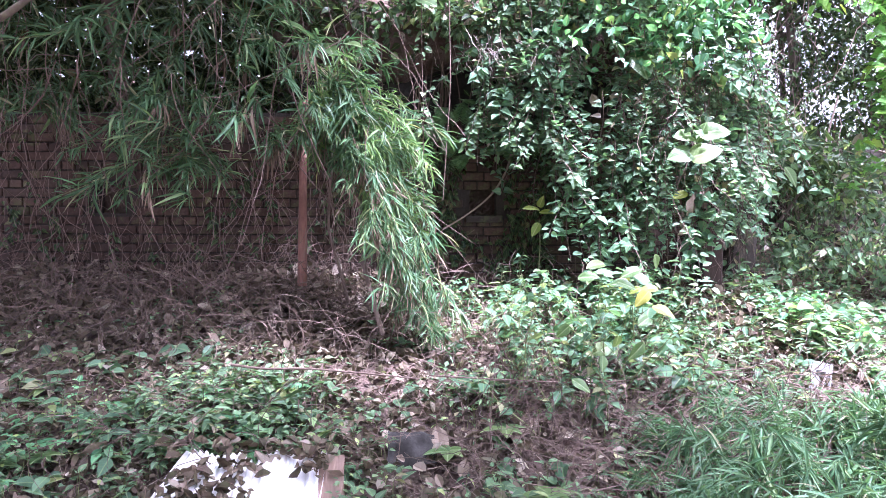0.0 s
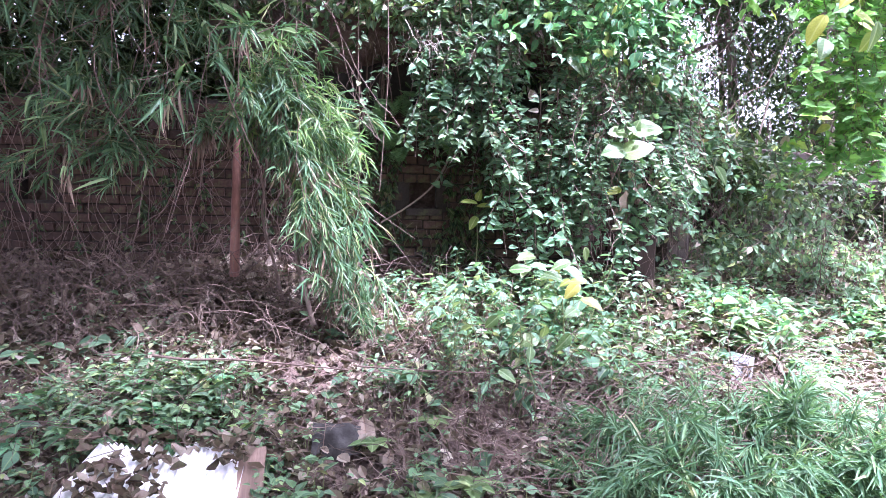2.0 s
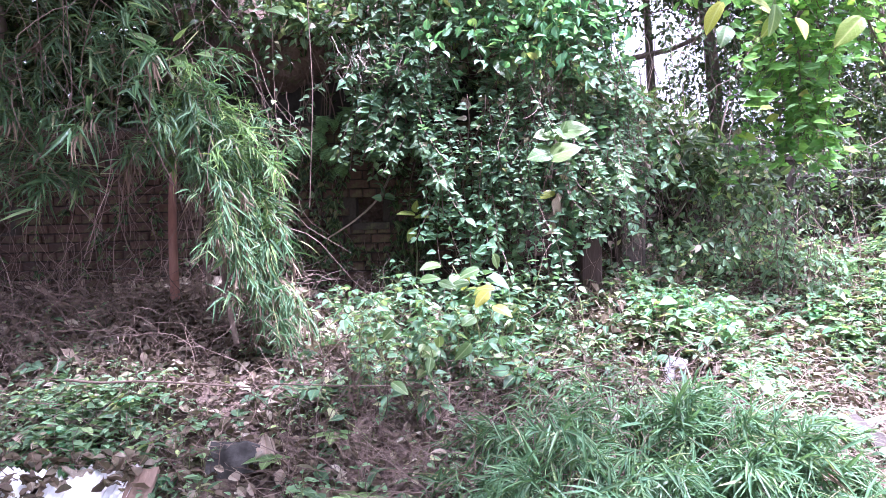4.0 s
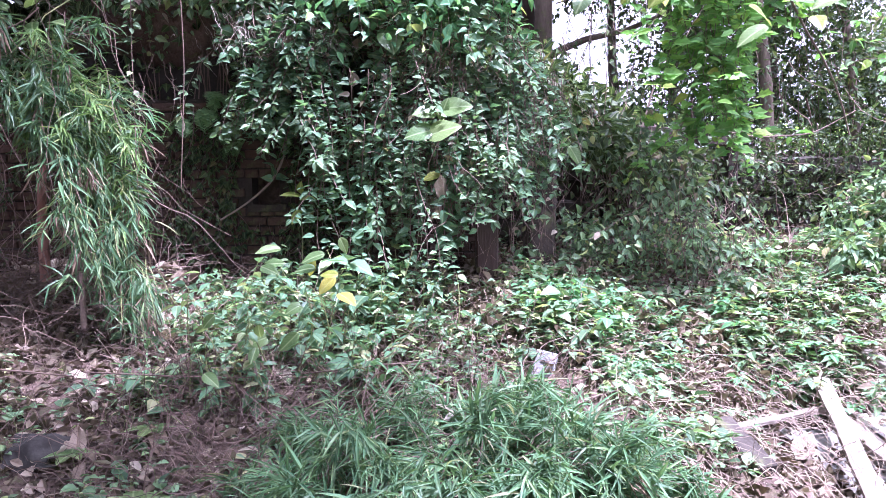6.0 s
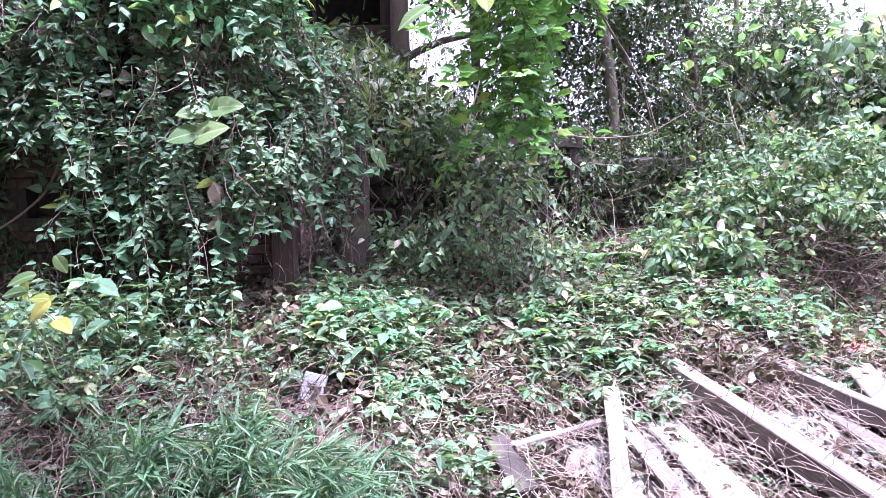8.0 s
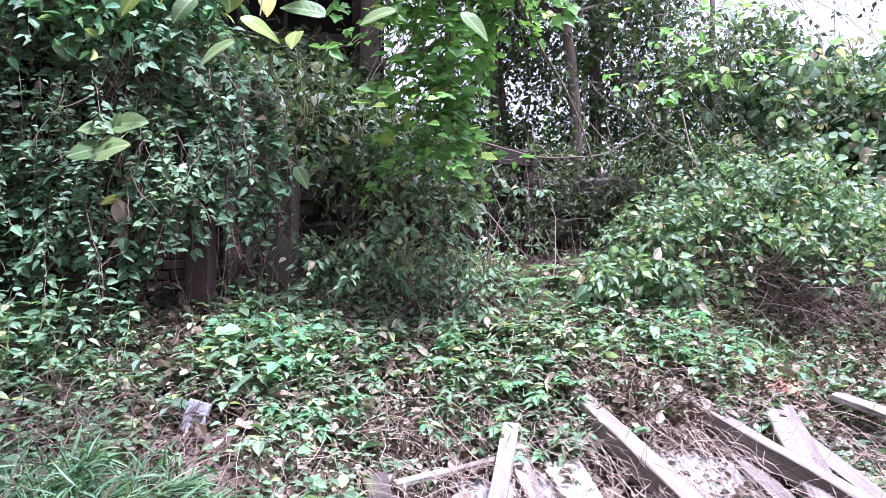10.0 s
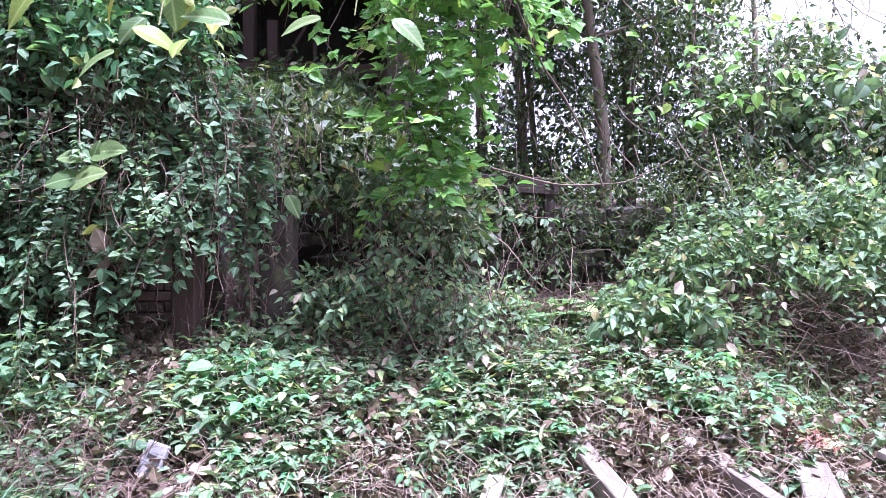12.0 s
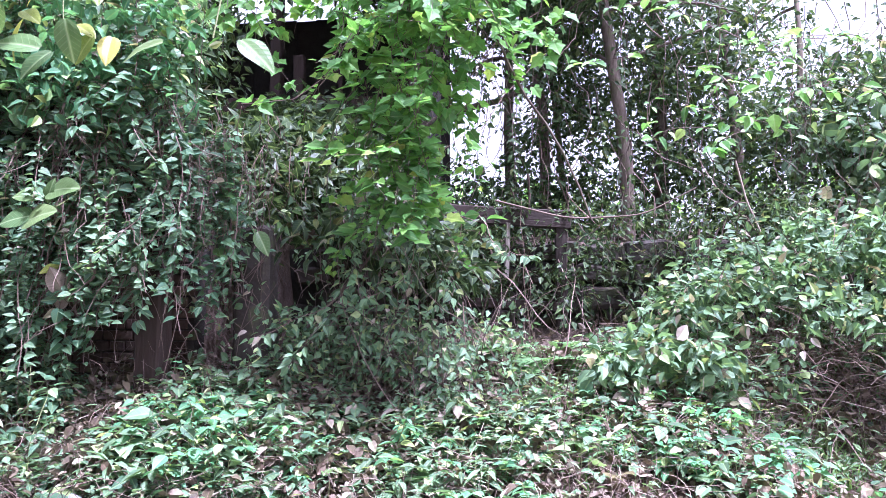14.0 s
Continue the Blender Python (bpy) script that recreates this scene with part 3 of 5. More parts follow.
timber("timber_beam", (2.66, 3.5, 0.26), (2.92, 3.0, 0.06), 0.1, 0.08, "dark mossy rotten beam beside bamboo grass", STONE, 31, 0.0, 0.014)
timber("timber_beam", (3.19, 3.7, 0.27), (3.29, 3.38, 0.13), 0.12, 0.09, "short mossy rotten stump under dead stems", STONE, 33, 0.0, 0.014)
white_board = timber("timber_plank", (4.18, 3.98, 0.22), (4.25, 3.25, 0.04), 0.19, 0.025, "white painted board with tufts of moss", WHITEPAINT, 4)
moss = Pile()
for cx, cy in ((4.2, 3.88), (4.21, 3.78)):
    c = np.array([cx, cy, 0.22 - 0.247 * (3.98 - cy) + 0.016])
    a = rng.normal(0, 0.017, (260, 3)) * np.array([1, 1, 0.3])
    leaves(moss, c + a, rng.normal(0, 0.6, (260, 3)) + (0, 0, 1.0), rng.normal(0, 1, (260, 3)), 0.012, LANCE)
tuft = part("moss_tuft", moss, COVER, white_board, "green moss tufts", "stuff")
tuft.matrix_parent_inverse = white_board.matrix_basis.inverted()

rot = Pile()
for k in range(160):
    c = np.array([5.63, 4.5, 0.46]) + rng.normal(0, 1, 3) * (0.07, 0.06, 0.02)
    tube(rot, wander(c, rng.normal(0, 1, 3), 0.05, 3, 0.3), 0.006, 0.003, 3)
crumb = part("crumbled_end", rot, RUST, split_beam, "crumbled red rotten end", "stuff")
crumb.matrix_parent_inverse = split_beam.matrix_basis.inverted()


def corrugated(name, w, l, pitch, amp, material, label, m, broken=0.04, seed=0):
    """A wavy sheet with thickness and a broken outline."""
    nx, ny = int(w / pitch * 8), 14
    X, Y = np.meshgrid(np.linspace(-w / 2, w / 2, nx), np.linspace(-l / 2, l / 2, ny))
    edge = broken * wavy(X * 5, Y * 0, 3.1, seed)
    Y = Y + edge * (np.abs(Y) / (l / 2)) ** 3
    Z = amp * np.cos(X / pitch * 2 * np.pi) + 0.01 * wavy(X, Y, 5, seed)
    top = np.stack([X, Y, Z + 0.003], -1).reshape(-1, 3)
    low = np.stack([X, Y, Z - 0.003], -1).reshape(-1, 3)
    i = np.arange(nx * ny).reshape(ny, nx)
    q = np.stack([i[:-1, :-1], i[:-1, 1:], i[1:, 1:], i[1:, :-1]], -1).reshape(-1, 4)
    n = nx * ny
    rim = np.concatenate([i[0], i[1:, -1], i[-1, ::-1][1:], i[::-1, 0][1:]])
    r = np.stack([rim[:-1], rim[1:], rim[1:] + n, rim[:-1] + n], -1)
    Q = np.concatenate([q, q[:, ::-1] + n, r])
    ob = part(name, np_mesh(name, np.concatenate([top, low]), np.concatenate([Q[:, [0, 1, 2]], Q[:, [0, 2, 3]]]), smooth=False), material)
    ob.matrix_basis = m
    return tagged(ob, label, "sheet", "old roofing sheets")


corrugated("corrugated_sheet", 0.42, 0.55, 0.036, 0.011, SHEET, "broken white corrugated sheet under dead leaves", pose(-0.73, 2.88, 0.24, 20, 0, 4), 0.05, 1)
corrugated("corrugated_sheet", 0.3, 0.5, 0.036, 0.011, SHEET, "white corrugated sheet with a torn edge on the bank", pose(-1.12, 2.89, 0.25, 20, -4, -10), 0.04, 3)
corrugated("corrugated_sheet", 0.6, 1.0, 0.045, 0.009, SHEETGREY, "grey corrugated sheet covered by straw", pose(4.0, 3.45, 0.04, 15, 0, 12), 0.05, 5)
corrugated("corrugated_sheet", 0.6, 0.9, 0.045, 0.009, SHEETGREY, "grey corrugated sheet covered by dead leaves", pose(4.85, 3.95, 0.2, 18, 0, 14), 0.06, 7)
corrugated("corrugated_sheet", 0.34, 0.5, 0.5, 0.012, SHEETGREY, "greenish grey sheet leaning on a beam", pose(5.98, 4.5, 0.2, 16, 10, -28), 0.05, 9)

# small pale board standing in the ground cover
marker = thing("concrete_block", "small pale concrete board among ground cover", "block", at=(2.31, 3.93, 0.5))
b = part("body", box_bm(0.125, 0.03, 0.19, 0.006, 0.004, 2), CONCRETE, marker)
b.location, b.rotation_euler = (0, 0, 0.02), (radians(-20), radians(9), radians(-22))
s = part("slot", box_bm(0.05, 0.006, 0.012, 0), HOLE, b, "dark slot")
s.location = (0.0, -0.0175, 0.035)
stone = part("grey_stone", box_bm(0.09, 0.05, 0.18, 0.02, 0.012, 2, 6), CONCRETE)
stone.matrix_basis = pose(5.8, 5.2, 0.56, -35, -25, 0)
tagged(stone, "grey stone slab tilted in the ground cover", "stone")


# ---- plants ----
def hang(name, label, category, stems, stem_mat, leaf, leaf_mat, leaf_name="foliage"):
    t = thing(name, label, category)
    if stems is not None:
        part("stem_mass", stems, stem_mat, t, kind="stuff")
    part(leaf_name, leaf, leaf_mat, t, kind="stuff")
    return t


# ivy over the wall's corner
def ivy_face(x):
    """How far forward the ivy hangs."""
    return np.interp(x, [0.3, 0.6, 0.95, 1.3, 1.9, 2.35, 2.6], [5.12, 5.05, 4.9, 4.8, 4.75, 4.98, 5.36])


ivy = thing("ivy", "dark green ivy hanging over the wall corner", "ivy")
heads = np.stack([0.72 + 1.78 * (np.arange(34) * 0.618 % 1.0) + rng.normal(0, 0.03, 34), rng.uniform(1.9, 3.7, 34), rng.uniform(-0.16, 0.2, 34)], -1)
for k in range(390):
    hx, hz, hy = heads[k % 34]
    if k % 5 == 0:
        hx, hz = rng.uniform(1.2, 2.25), rng.uniform(1.7, 2.5)
    if k >= 300:
        hx, hz, hy = rng.uniform(0.28, 0.95), rng.uniform(2.35, 3.3), rng.uniform(-0.2, 0.0)
    x = float(np.clip(hx + rng.normal(0, 0.07), 0.25 if k >= 300 else 0.68, 2.55))
    top = min(hz, float(np.interp(x, [1.8, 2.2, 2.55], [3.7, 2.8, 2.3]))) + rng.uniform(-0.15, 0.15)
    low = np.interp(x, [0.25, 0.62, 0.85, 1.1, 1.6, 2.0, 2.5], [2.12, 2.0, 1.5, 1.25, 1.15, 1.5, 1.5])
    ln = min(rng.uniform(0.3, 1.1), top - low + rng.uniform(0, 0.3))
    if ln < 0.15:
        continue
    pl = Pile()
    y = ivy_face(x) + hy + rng.uniform(-0.05, 0.1) + 0.1 * (top - 2.4)
    p = wander((x, y, top), (0, 0, -1), ln, 8, 0.2, (0, -0.25, -0.9))
    pl.slot = 1
    tube(pl, p, 0.004, 0.002, 3)
    pl.slot = 0
    other = rng.random() < 0.45
    strand_leaves(pl, p, 0.02 if other else 0.024, rng.uniform(0.04, 0.065) if other else rng.uniform(0.04, 0.09), (0.1 * (x - 1.4) + rng.normal(0, 0.5), -1.0, rng.uniform(0.0, 0.9)), OVATE if k % 2 else HEART, rng.uniform(-0.1, 0.7), 1.2)
    part("strand", pl, [COVER if other else IVY, STEM], ivy)

# earth and roots bulging over the wall's top
bulge = Pile()
U, W = np.meshgrid(np.linspace(-1.2, 1.7, 60), np.linspace(0, 1, 18))
prof_y = np.interp(W, [0, 0.25, 0.5, 0.75, 1], [5.64, 5.42, 5.28, 5.35, 5.8])
prof_z = np.interp(W, [0, 0.25, 0.5, 0.75, 1], [2.7, 2.74, 2.95, 3.3, 3.45])
BY = prof_y + 0.1 * wavy(U * 2, W * 4, 2.3, 0.6) + rng.normal(0, 0.012, U.shape)
BZ = prof_z + 0.09 * wavy(U * 2, W * 3, 1.9, 1.6) + rng.normal(0, 0.012, U.shape)
bi = np.arange(U.size).reshape(U.shape)
bq = np.stack([bi[:-1, :-1], bi[:-1, 1:], bi[1:, 1:], bi[1:, :-1]], -1).reshape(-1, 4)
bulge.add(np.stack([U, BY, BZ], -1).reshape(-1, 3), np.concatenate([bq[:, [0, 1, 2]], bq[:, [0, 2, 3]]]))
overhang = tagged(part("earth_overhang", bulge.mesh("overhang", True), SOIL), "dark earth bank overhanging a hollow above the wall", "earth bank", kind="structure")
hollow = tagged(part("hollow_shade_sheet", box_bm(2.9, 0.04, 0.6, 0.005), HOLE), "near-black sheet painting the shade in the hollow above the wall", "hollow", kind="structure")
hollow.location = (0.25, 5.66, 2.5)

# small climber on the bricks
climber = thing("wall_climber", "small-leaved climber creeping over the bricks", "climber")
for k in range(210):
    x = rng.uniform(-0.35, 0.95) if k < 160 else rng.uniform(-3.6, -0.4)
    p = wander((x, 5.37, rng.uniform(1.3, 2.3)), (rng.normal(0, 0.5), 0, -1), rng.uniform(0.25, 0.6), 7, 0.2, (0, 0, -0.4))
    if np.any((np.abs(p[:, 0] - 0.35) < 0.2) & (p[:, 2] > 1.4) & (p[:, 2] < 1.82)):
        continue
    p[:, 1] = 5.385 - 0.02 * rng.random(8)
    pl = Pile()
    pl.slot = 1
    tube(pl, p, 0.0025, 0.0015, 3)
    pl.slot = 0
    strand_leaves(pl, p, 0.03, rng.uniform(0.04, 0.065), (0, -1.0, 0.1), HEART, 0.7, 0.9)
    part("strand", pl, [SHADE, STEM], climber)

# broad leaf growth on top of the wall, right of the bamboo grass
stems, fol = Pile(), Pile()
c = np.stack([rng.uniform(-0.6, 2.05, 330), rng.uniform(5.1, 6.0, 330), rng.uniform(2.85, 3.9, 330)], -1)
c[:, 2] = np.where((c[:, 0] < -0.4) | (c[:, 0] > 0.2), c[:, 2] - 0.45 * rng.random(330), c[:, 2])
m = 170
c = np.concatenate([c, np.stack([rng.uniform(-1.1, 1.9, m), rng.uniform(4.95, 5.2, m), rng.uniform(2.85, 3.5, m)], -1)])
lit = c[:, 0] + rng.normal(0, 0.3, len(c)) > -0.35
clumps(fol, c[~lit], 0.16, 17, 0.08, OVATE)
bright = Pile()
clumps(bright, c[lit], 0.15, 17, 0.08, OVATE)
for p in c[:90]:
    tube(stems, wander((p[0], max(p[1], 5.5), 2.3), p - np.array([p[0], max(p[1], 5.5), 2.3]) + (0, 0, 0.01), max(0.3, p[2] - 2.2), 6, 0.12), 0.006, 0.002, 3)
part("sunlit_foliage", bright, COVER, hang("wall_top_shrub", "mixed leafy growth spilling over the brick wall", "shrub", stems, STEM, fol, SHADE), "green leaves coloured as sunlit", "stuff")

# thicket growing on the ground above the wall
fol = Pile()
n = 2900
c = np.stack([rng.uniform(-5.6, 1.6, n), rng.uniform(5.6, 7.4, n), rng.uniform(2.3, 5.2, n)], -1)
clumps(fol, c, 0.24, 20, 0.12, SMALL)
tagged(part("wall_top_thicket", fol, SHADE), "leafy thicket on the ground above the wall, coloured dark for shade", "thicket", kind="stuff")

# ivy and shrubs on the terrace side, below the shed, coloured dark for shade
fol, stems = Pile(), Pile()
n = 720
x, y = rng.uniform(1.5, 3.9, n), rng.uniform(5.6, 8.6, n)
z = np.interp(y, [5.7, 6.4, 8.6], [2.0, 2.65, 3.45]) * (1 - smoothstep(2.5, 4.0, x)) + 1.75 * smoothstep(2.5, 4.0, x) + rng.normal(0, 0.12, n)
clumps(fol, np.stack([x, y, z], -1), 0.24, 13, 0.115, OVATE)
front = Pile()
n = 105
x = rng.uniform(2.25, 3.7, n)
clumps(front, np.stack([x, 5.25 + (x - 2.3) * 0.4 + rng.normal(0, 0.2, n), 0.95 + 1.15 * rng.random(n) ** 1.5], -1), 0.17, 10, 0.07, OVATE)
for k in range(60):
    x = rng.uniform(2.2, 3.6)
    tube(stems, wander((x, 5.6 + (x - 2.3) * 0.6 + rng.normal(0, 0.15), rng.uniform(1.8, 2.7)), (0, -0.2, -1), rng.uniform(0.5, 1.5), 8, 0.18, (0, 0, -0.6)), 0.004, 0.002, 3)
mound = hang("shade_shrub", "deep green ivy mound on the terrace side, shade put in its colour", "shrub", stems, STEM, fol, SHADE)
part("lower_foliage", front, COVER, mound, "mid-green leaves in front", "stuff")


# ---- bamboo grass ----
def bamboo(label, starts, aims, lengths, droop, blade, materials, density=9, spread=0.75, dead=0.0, k=6, sag=0.5, r=0.003, first=3.2):
    """A stand of bamboo grass: each shoot is a thin culm with fans of blades, some withered."""
    t = thing("bamboo_grass", label, "bamboo grass", "bamboo grass")
    for p0, d0, ln in zip(starts, aims, lengths):
        pl = Pile()
        p = wander(p0, d0, ln, 9, 0.09, (0, 0, -droop))
        pl.slot = 1
        tube(pl, p, r, r * 0.4, 3)
        pl.slot = 0
        m = max(2, int(density * ln))
        i = rng.uniform(first, 9, m)
        a = np.floor(i).astype(int).clip(0, 8)
        P = p[a] + (p[a + 1] - p[a]) * (i - a)[:, None]
        D = unit(p[a + 1] - p[a]) * (1, 1, 0.55) + rng.normal(0, 0.6, (m, 3)) * (1, 0.7, 0.6)
        fans(pl, P, D, blade * rng.uniform(0.8, 1.2), k, spread, BLADE, sag)
        if rng.random() < dead:
            pl.slot = 2
            fans(pl, P[:2] - (0, 0, 0.05), D[:2] * 0.2 + (0, 0, -0.2), blade * 0.9, 7, 0.5, BLADE, 1.2)
        part("shoot", pl, [materials[int(rng.integers(len(materials)))], LIVE, LITTER], t)
    return t


n = 120
x = rng.uniform(-4.6, -1.0, n)
st = np.stack([x, rng.uniform(4.7, 5.6, n), rng.uniform(2.35, 3.9, n)], -1)
am = np.stack([rng.normal(0.25, 0.5, n), rng.uniform(-1.0, -0.6, n), rng.uniform(-0.1, 0.5, n)], -1)
bamboo("dark bamboo grass drooping over the brick wall", st, am, rng.uniform(0.8, 1.5, n), 0.7, 0.19, [SASA], 8, 0.8, 0.35, 5, 0.25)
n = 42
st = np.stack([rng.uniform(-2.3, -0.8, n), rng.uniform(4.6, 5.1, n), rng.uniform(1.85, 2.3, n)], -1)
am = np.stack([rng.normal(0.3, 0.6, n), np.full(n, -1.0), rng.uniform(-0.05, 0.3, n)], -1)
bamboo("low tuft of bamboo grass against the brick wall", st, am, rng.uniform(0.5, 1.0, n), 0.6, 0.19, [SASA], 8, 0.8, 0.25, 5, 0.25)
# the cascade: a leaning mound, some shoots coloured as lit, open and dark below on its inner side
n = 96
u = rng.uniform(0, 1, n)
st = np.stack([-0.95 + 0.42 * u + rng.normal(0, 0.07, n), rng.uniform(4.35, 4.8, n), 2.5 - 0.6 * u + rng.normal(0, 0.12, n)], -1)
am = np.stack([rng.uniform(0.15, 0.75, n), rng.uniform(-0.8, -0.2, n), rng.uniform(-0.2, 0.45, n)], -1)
bamboo("bamboo grass cascading towards the ground, some shoots coloured as lit", st, am, rng.uniform(0.4, 0.85, n), 1.7, 0.15, [SASA_LIT, SASA, SASA], 13, 0.8, 0.35, 5, 0.35)
n = 74
u = rng.uniform(0, 1, n)
st = np.stack([-0.55 + 0.42 * u + rng.normal(0, 0.07, n), rng.uniform(4.05, 4.5, n), 1.85 - 0.85 * u + rng.normal(0, 0.08, n)], -1)
am = np.stack([rng.uniform(0.0, 0.6, n), rng.uniform(-0.7, -0.1, n), rng.uniform(-0.5, 0.1, n)], -1)
bamboo("blue-green bamboo grass tips trailing on the bank", st, am, rng.uniform(0.25, 0.5, n), 1.4, 0.14, [SASA], 13, 0.75, 0.5, 4, 0.6)
n = 210
r, a = np.sqrt(rng.random(n)) * 0.68, rng.uniform(0, 2 * np.pi, n)
x, y = 1.87 + 1.1 * r * np.cos(a), 2.86 + 0.72 * r * np.sin(a)
st = np.stack([x, y, terrain(x, y) - 0.02], -1)
am = np.stack([np.cos(a) * r * 0.9 + rng.normal(0, 0.15, n), np.sin(a) * r * 0.9 - 0.1, np.full(n, 0.9)], -1)
bamboo("dense blue-green mound of bamboo grass on the bank", st, am, rng.uniform(0.42, 0.62, n) * (1.1 - 0.6 * r), 1.5, 0.125, [SASA], 24, 0.9, 0.12, 6, 0.45, 0.002, 3.0)

# ---- broad-leaved shrubs in front of the wall ----
def leafy_shrub(label, count, box, height, size, name="shrub", tpl=OVATE, leaf=COVER, patch=None):
    t = thing(name, label, "shrub")
    for k in range(count):
        x, y = rng.uniform(box[0], box[1]), rng.uniform(box[2], box[3])
        if patch is not None:
            x, y = scattered(1, *box, patch, 2.3, 17.4)[0, :2]
        pl = Pile()
        pl.slot = 1
        p = wander((x, y, terrain(x, y)), (rng.normal(0, 0.4), rng.normal(-0.2, 0.3), 1), rng.uniform(*height), 7, 0.14)
        tube(pl, p, 0.004, 0.002, 4)
        pl.slot = 0
        for q in p[3:]:
            sprigs(pl, q[None], rng.uniform(*size), tpl, int(rng.integers(2, 5)), (0, 0.03), (-0.6, 0.35))
        part("shoot", pl, [leaf, LIVE], t)
    return t


leafy_shrub("broad-leaved green shrub with a few yellow leaves", 70, (0.42, 1.35, 3.35, 4.4), (0.3, 0.68), (0.05, 0.105), leaf=IVY)
leafy_shrub("leafy undergrowth at the foot of the ivy", 120, (0.1, 1.9, 4.2, 5.0), (0.15, 0.5), (0.045, 0.085), "undergrowth", leaf=IVY)

leafy_shrub("fresh green low plants in clumps on the bank", 70, (2.2, 4.3, 4.0, 4.95), (0.12, 0.34), (0.045, 0.085), "low_plant", OVATE, FRESH, 0.2)
leafy_shrub("broad-leaved low plants among dead leaves", 90, (2.3, 5.2, 3.95, 5.2), (0.1, 0.3), (0.06, 0.1), "low_plant", OVATE, COVER, 0.2)
leafy_shrub("yellow-green low plants at the edge of the timbers", 46, (5.0, 6.6, 4.6, 5.3), (0.1, 0.3), (0.05, 0.09), "low_plant", OVATE, FRESH, 0.1)

# brighter leaves added on the ivy's head, sunlight put into their colour
fol = Pile()
x = np.concatenate([rng.uniform(0.75, 2.3, 90), rng.uniform(1.5, 2.3, 40)])
clumps(fol, np.stack([x, ivy_face(x) - rng.uniform(0.0, 0.28, 130), rng.uniform(2.45, 3.75, 130)], -1), 0.14, 9, 0.085, OVATE)
tagged(part("ivy_shoots", fol, FRESH), "fresh green leaves on the head of the ivy, coloured as sunlit", "ivy", kind="stuff")

# ---- bush on the bank ----
stems, fol = Pile(), Pile()
n = 620
d = unit(rng.normal(0, 1, (n, 3)))
d[:, 2] = np.abs(d[:, 2])
rr = rng.uniform(0.82, 1.03, (n, 1))
c = np.array([6.45, 6.0, 0.85]) + d * rr * np.array([1.45, 0.95, 1.08]) * (1 + 0.16 * wavy(d[:, :1] * 3, d[:, 1:2] * 3 + d[:, 2:] * 2, 1.7))
c[:, 2] = np.maximum(c[:, 2], 1.0 + rng.normal(0, 0.1, n))
# the front is hollow low down, with bare stems
c = c[(c[:, 2] > 1.3 + 0.12 * wavy(c[:, 0], c[:, 0] * 0, 4.0)) | (c[:, 1] > 6.2) | (rng.random(n) < 0.2) | (c[:, 0] < 5.5)]
clumps(fol, c, 0.13, 14, 0.074, OVATE)
c2 = np.stack([rng.uniform(4.75, 5.6, 60), rng.uniform(5.2, 5.7, 60), rng.uniform(0.85, 1.2, 60)], -1)
clumps(fol, c2, 0.13, 12, 0.1, OVATE)
for k in range(330):
    a = rng.uniform(0, 2 * np.pi)
    p0 = np.array([6.4 + 1.2 * np.cos(a) * rng.random(), 6.1 + 0.6 * np.sin(a) * rng.random(), 0.75])
    tube(stems, wander(p0, (rng.normal(0, 0.6), rng.normal(-0.5, 0.5), 1), rng.uniform(0.5, 1.3), 8, 0.22, (0, 0, -1.2)), 0.004, 0.002, 3)
for k in range(46):
    x, y = rng.uniform(5.2, 7.6), rng.uniform(5.5, 6.4)
    p = wander((x, y, 1.75 - 0.3 * abs(x - 6.4)), (rng.normal(0, 0.5), rng.normal(-0.2, 0.3), 1), rng.uniform(0.2, 0.5), 6, 0.12)
    tube(stems, p, 0.003, 0.0015, 3)
    strand_leaves(fol, p, 0.035, 0.075, (0, -1, 0.4), OVATE, 0.1, 1.0)
bush = hang("bush", "rounded leafy bush on the bank", "bush", stems, STEM, fol, COVER)
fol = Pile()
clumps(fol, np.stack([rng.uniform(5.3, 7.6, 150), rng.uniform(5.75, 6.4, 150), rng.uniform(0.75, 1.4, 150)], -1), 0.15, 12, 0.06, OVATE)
part("inner_foliage", fol, SHADE, bush, "leaves coloured dark for the shade inside", "stuff")

# ---- hanging column of bright vine ----
column = thing("vine_column", "bright green vine hanging in a tall column", "vine")
pl = Pile()
tube(pl, wander((3.7, 5.0, 4.6), (0, 0, -1), 2.9, 14, 0.09), 0.016, 0.006, 5)
part("stem", pl, BARK, column)
for k in range(165):
    a, r = rng.uniform(0, 2 * np.pi), np.sqrt(rng.random())
    top = rng.uniform(2.05, 4.4)
    ln = rng.uniform(0.4, 1.0) if top > 2.3 else rng.uniform(0.2, 0.6)
    wid = np.interp(top, [2.0, 2.4, 3.0, 4.4], [0.22, 0.32, 0.4, 0.9])
    p = wander((3.66 + wid * r * np.cos(a), 4.92 + wid * 0.7 * r * np.sin(a), top), (rng.normal(0, 0.4), rng.normal(0, 0.3), -1), ln, 8, 0.25, (0, 0, -0.8))
    pl = Pile()
    pl.slot = 1
    tube(pl, p, 0.003, 0.0015, 3)
    pl.slot = 0
    strand_leaves(pl, p, 0.036, rng.uniform(0.06, 0.11), (np.cos(a) + rng.normal(0, 0.4), np.sin(a) - 0.4, rng.uniform(0.1, 0.8)), (LOBED, OVATE, LOBED)[k % 3], rng.uniform(-0.1, 0.5), 1.2)
    part("strand", pl, [BRIGHT, STEM], column)
stems, fol = Pile(), Pile()
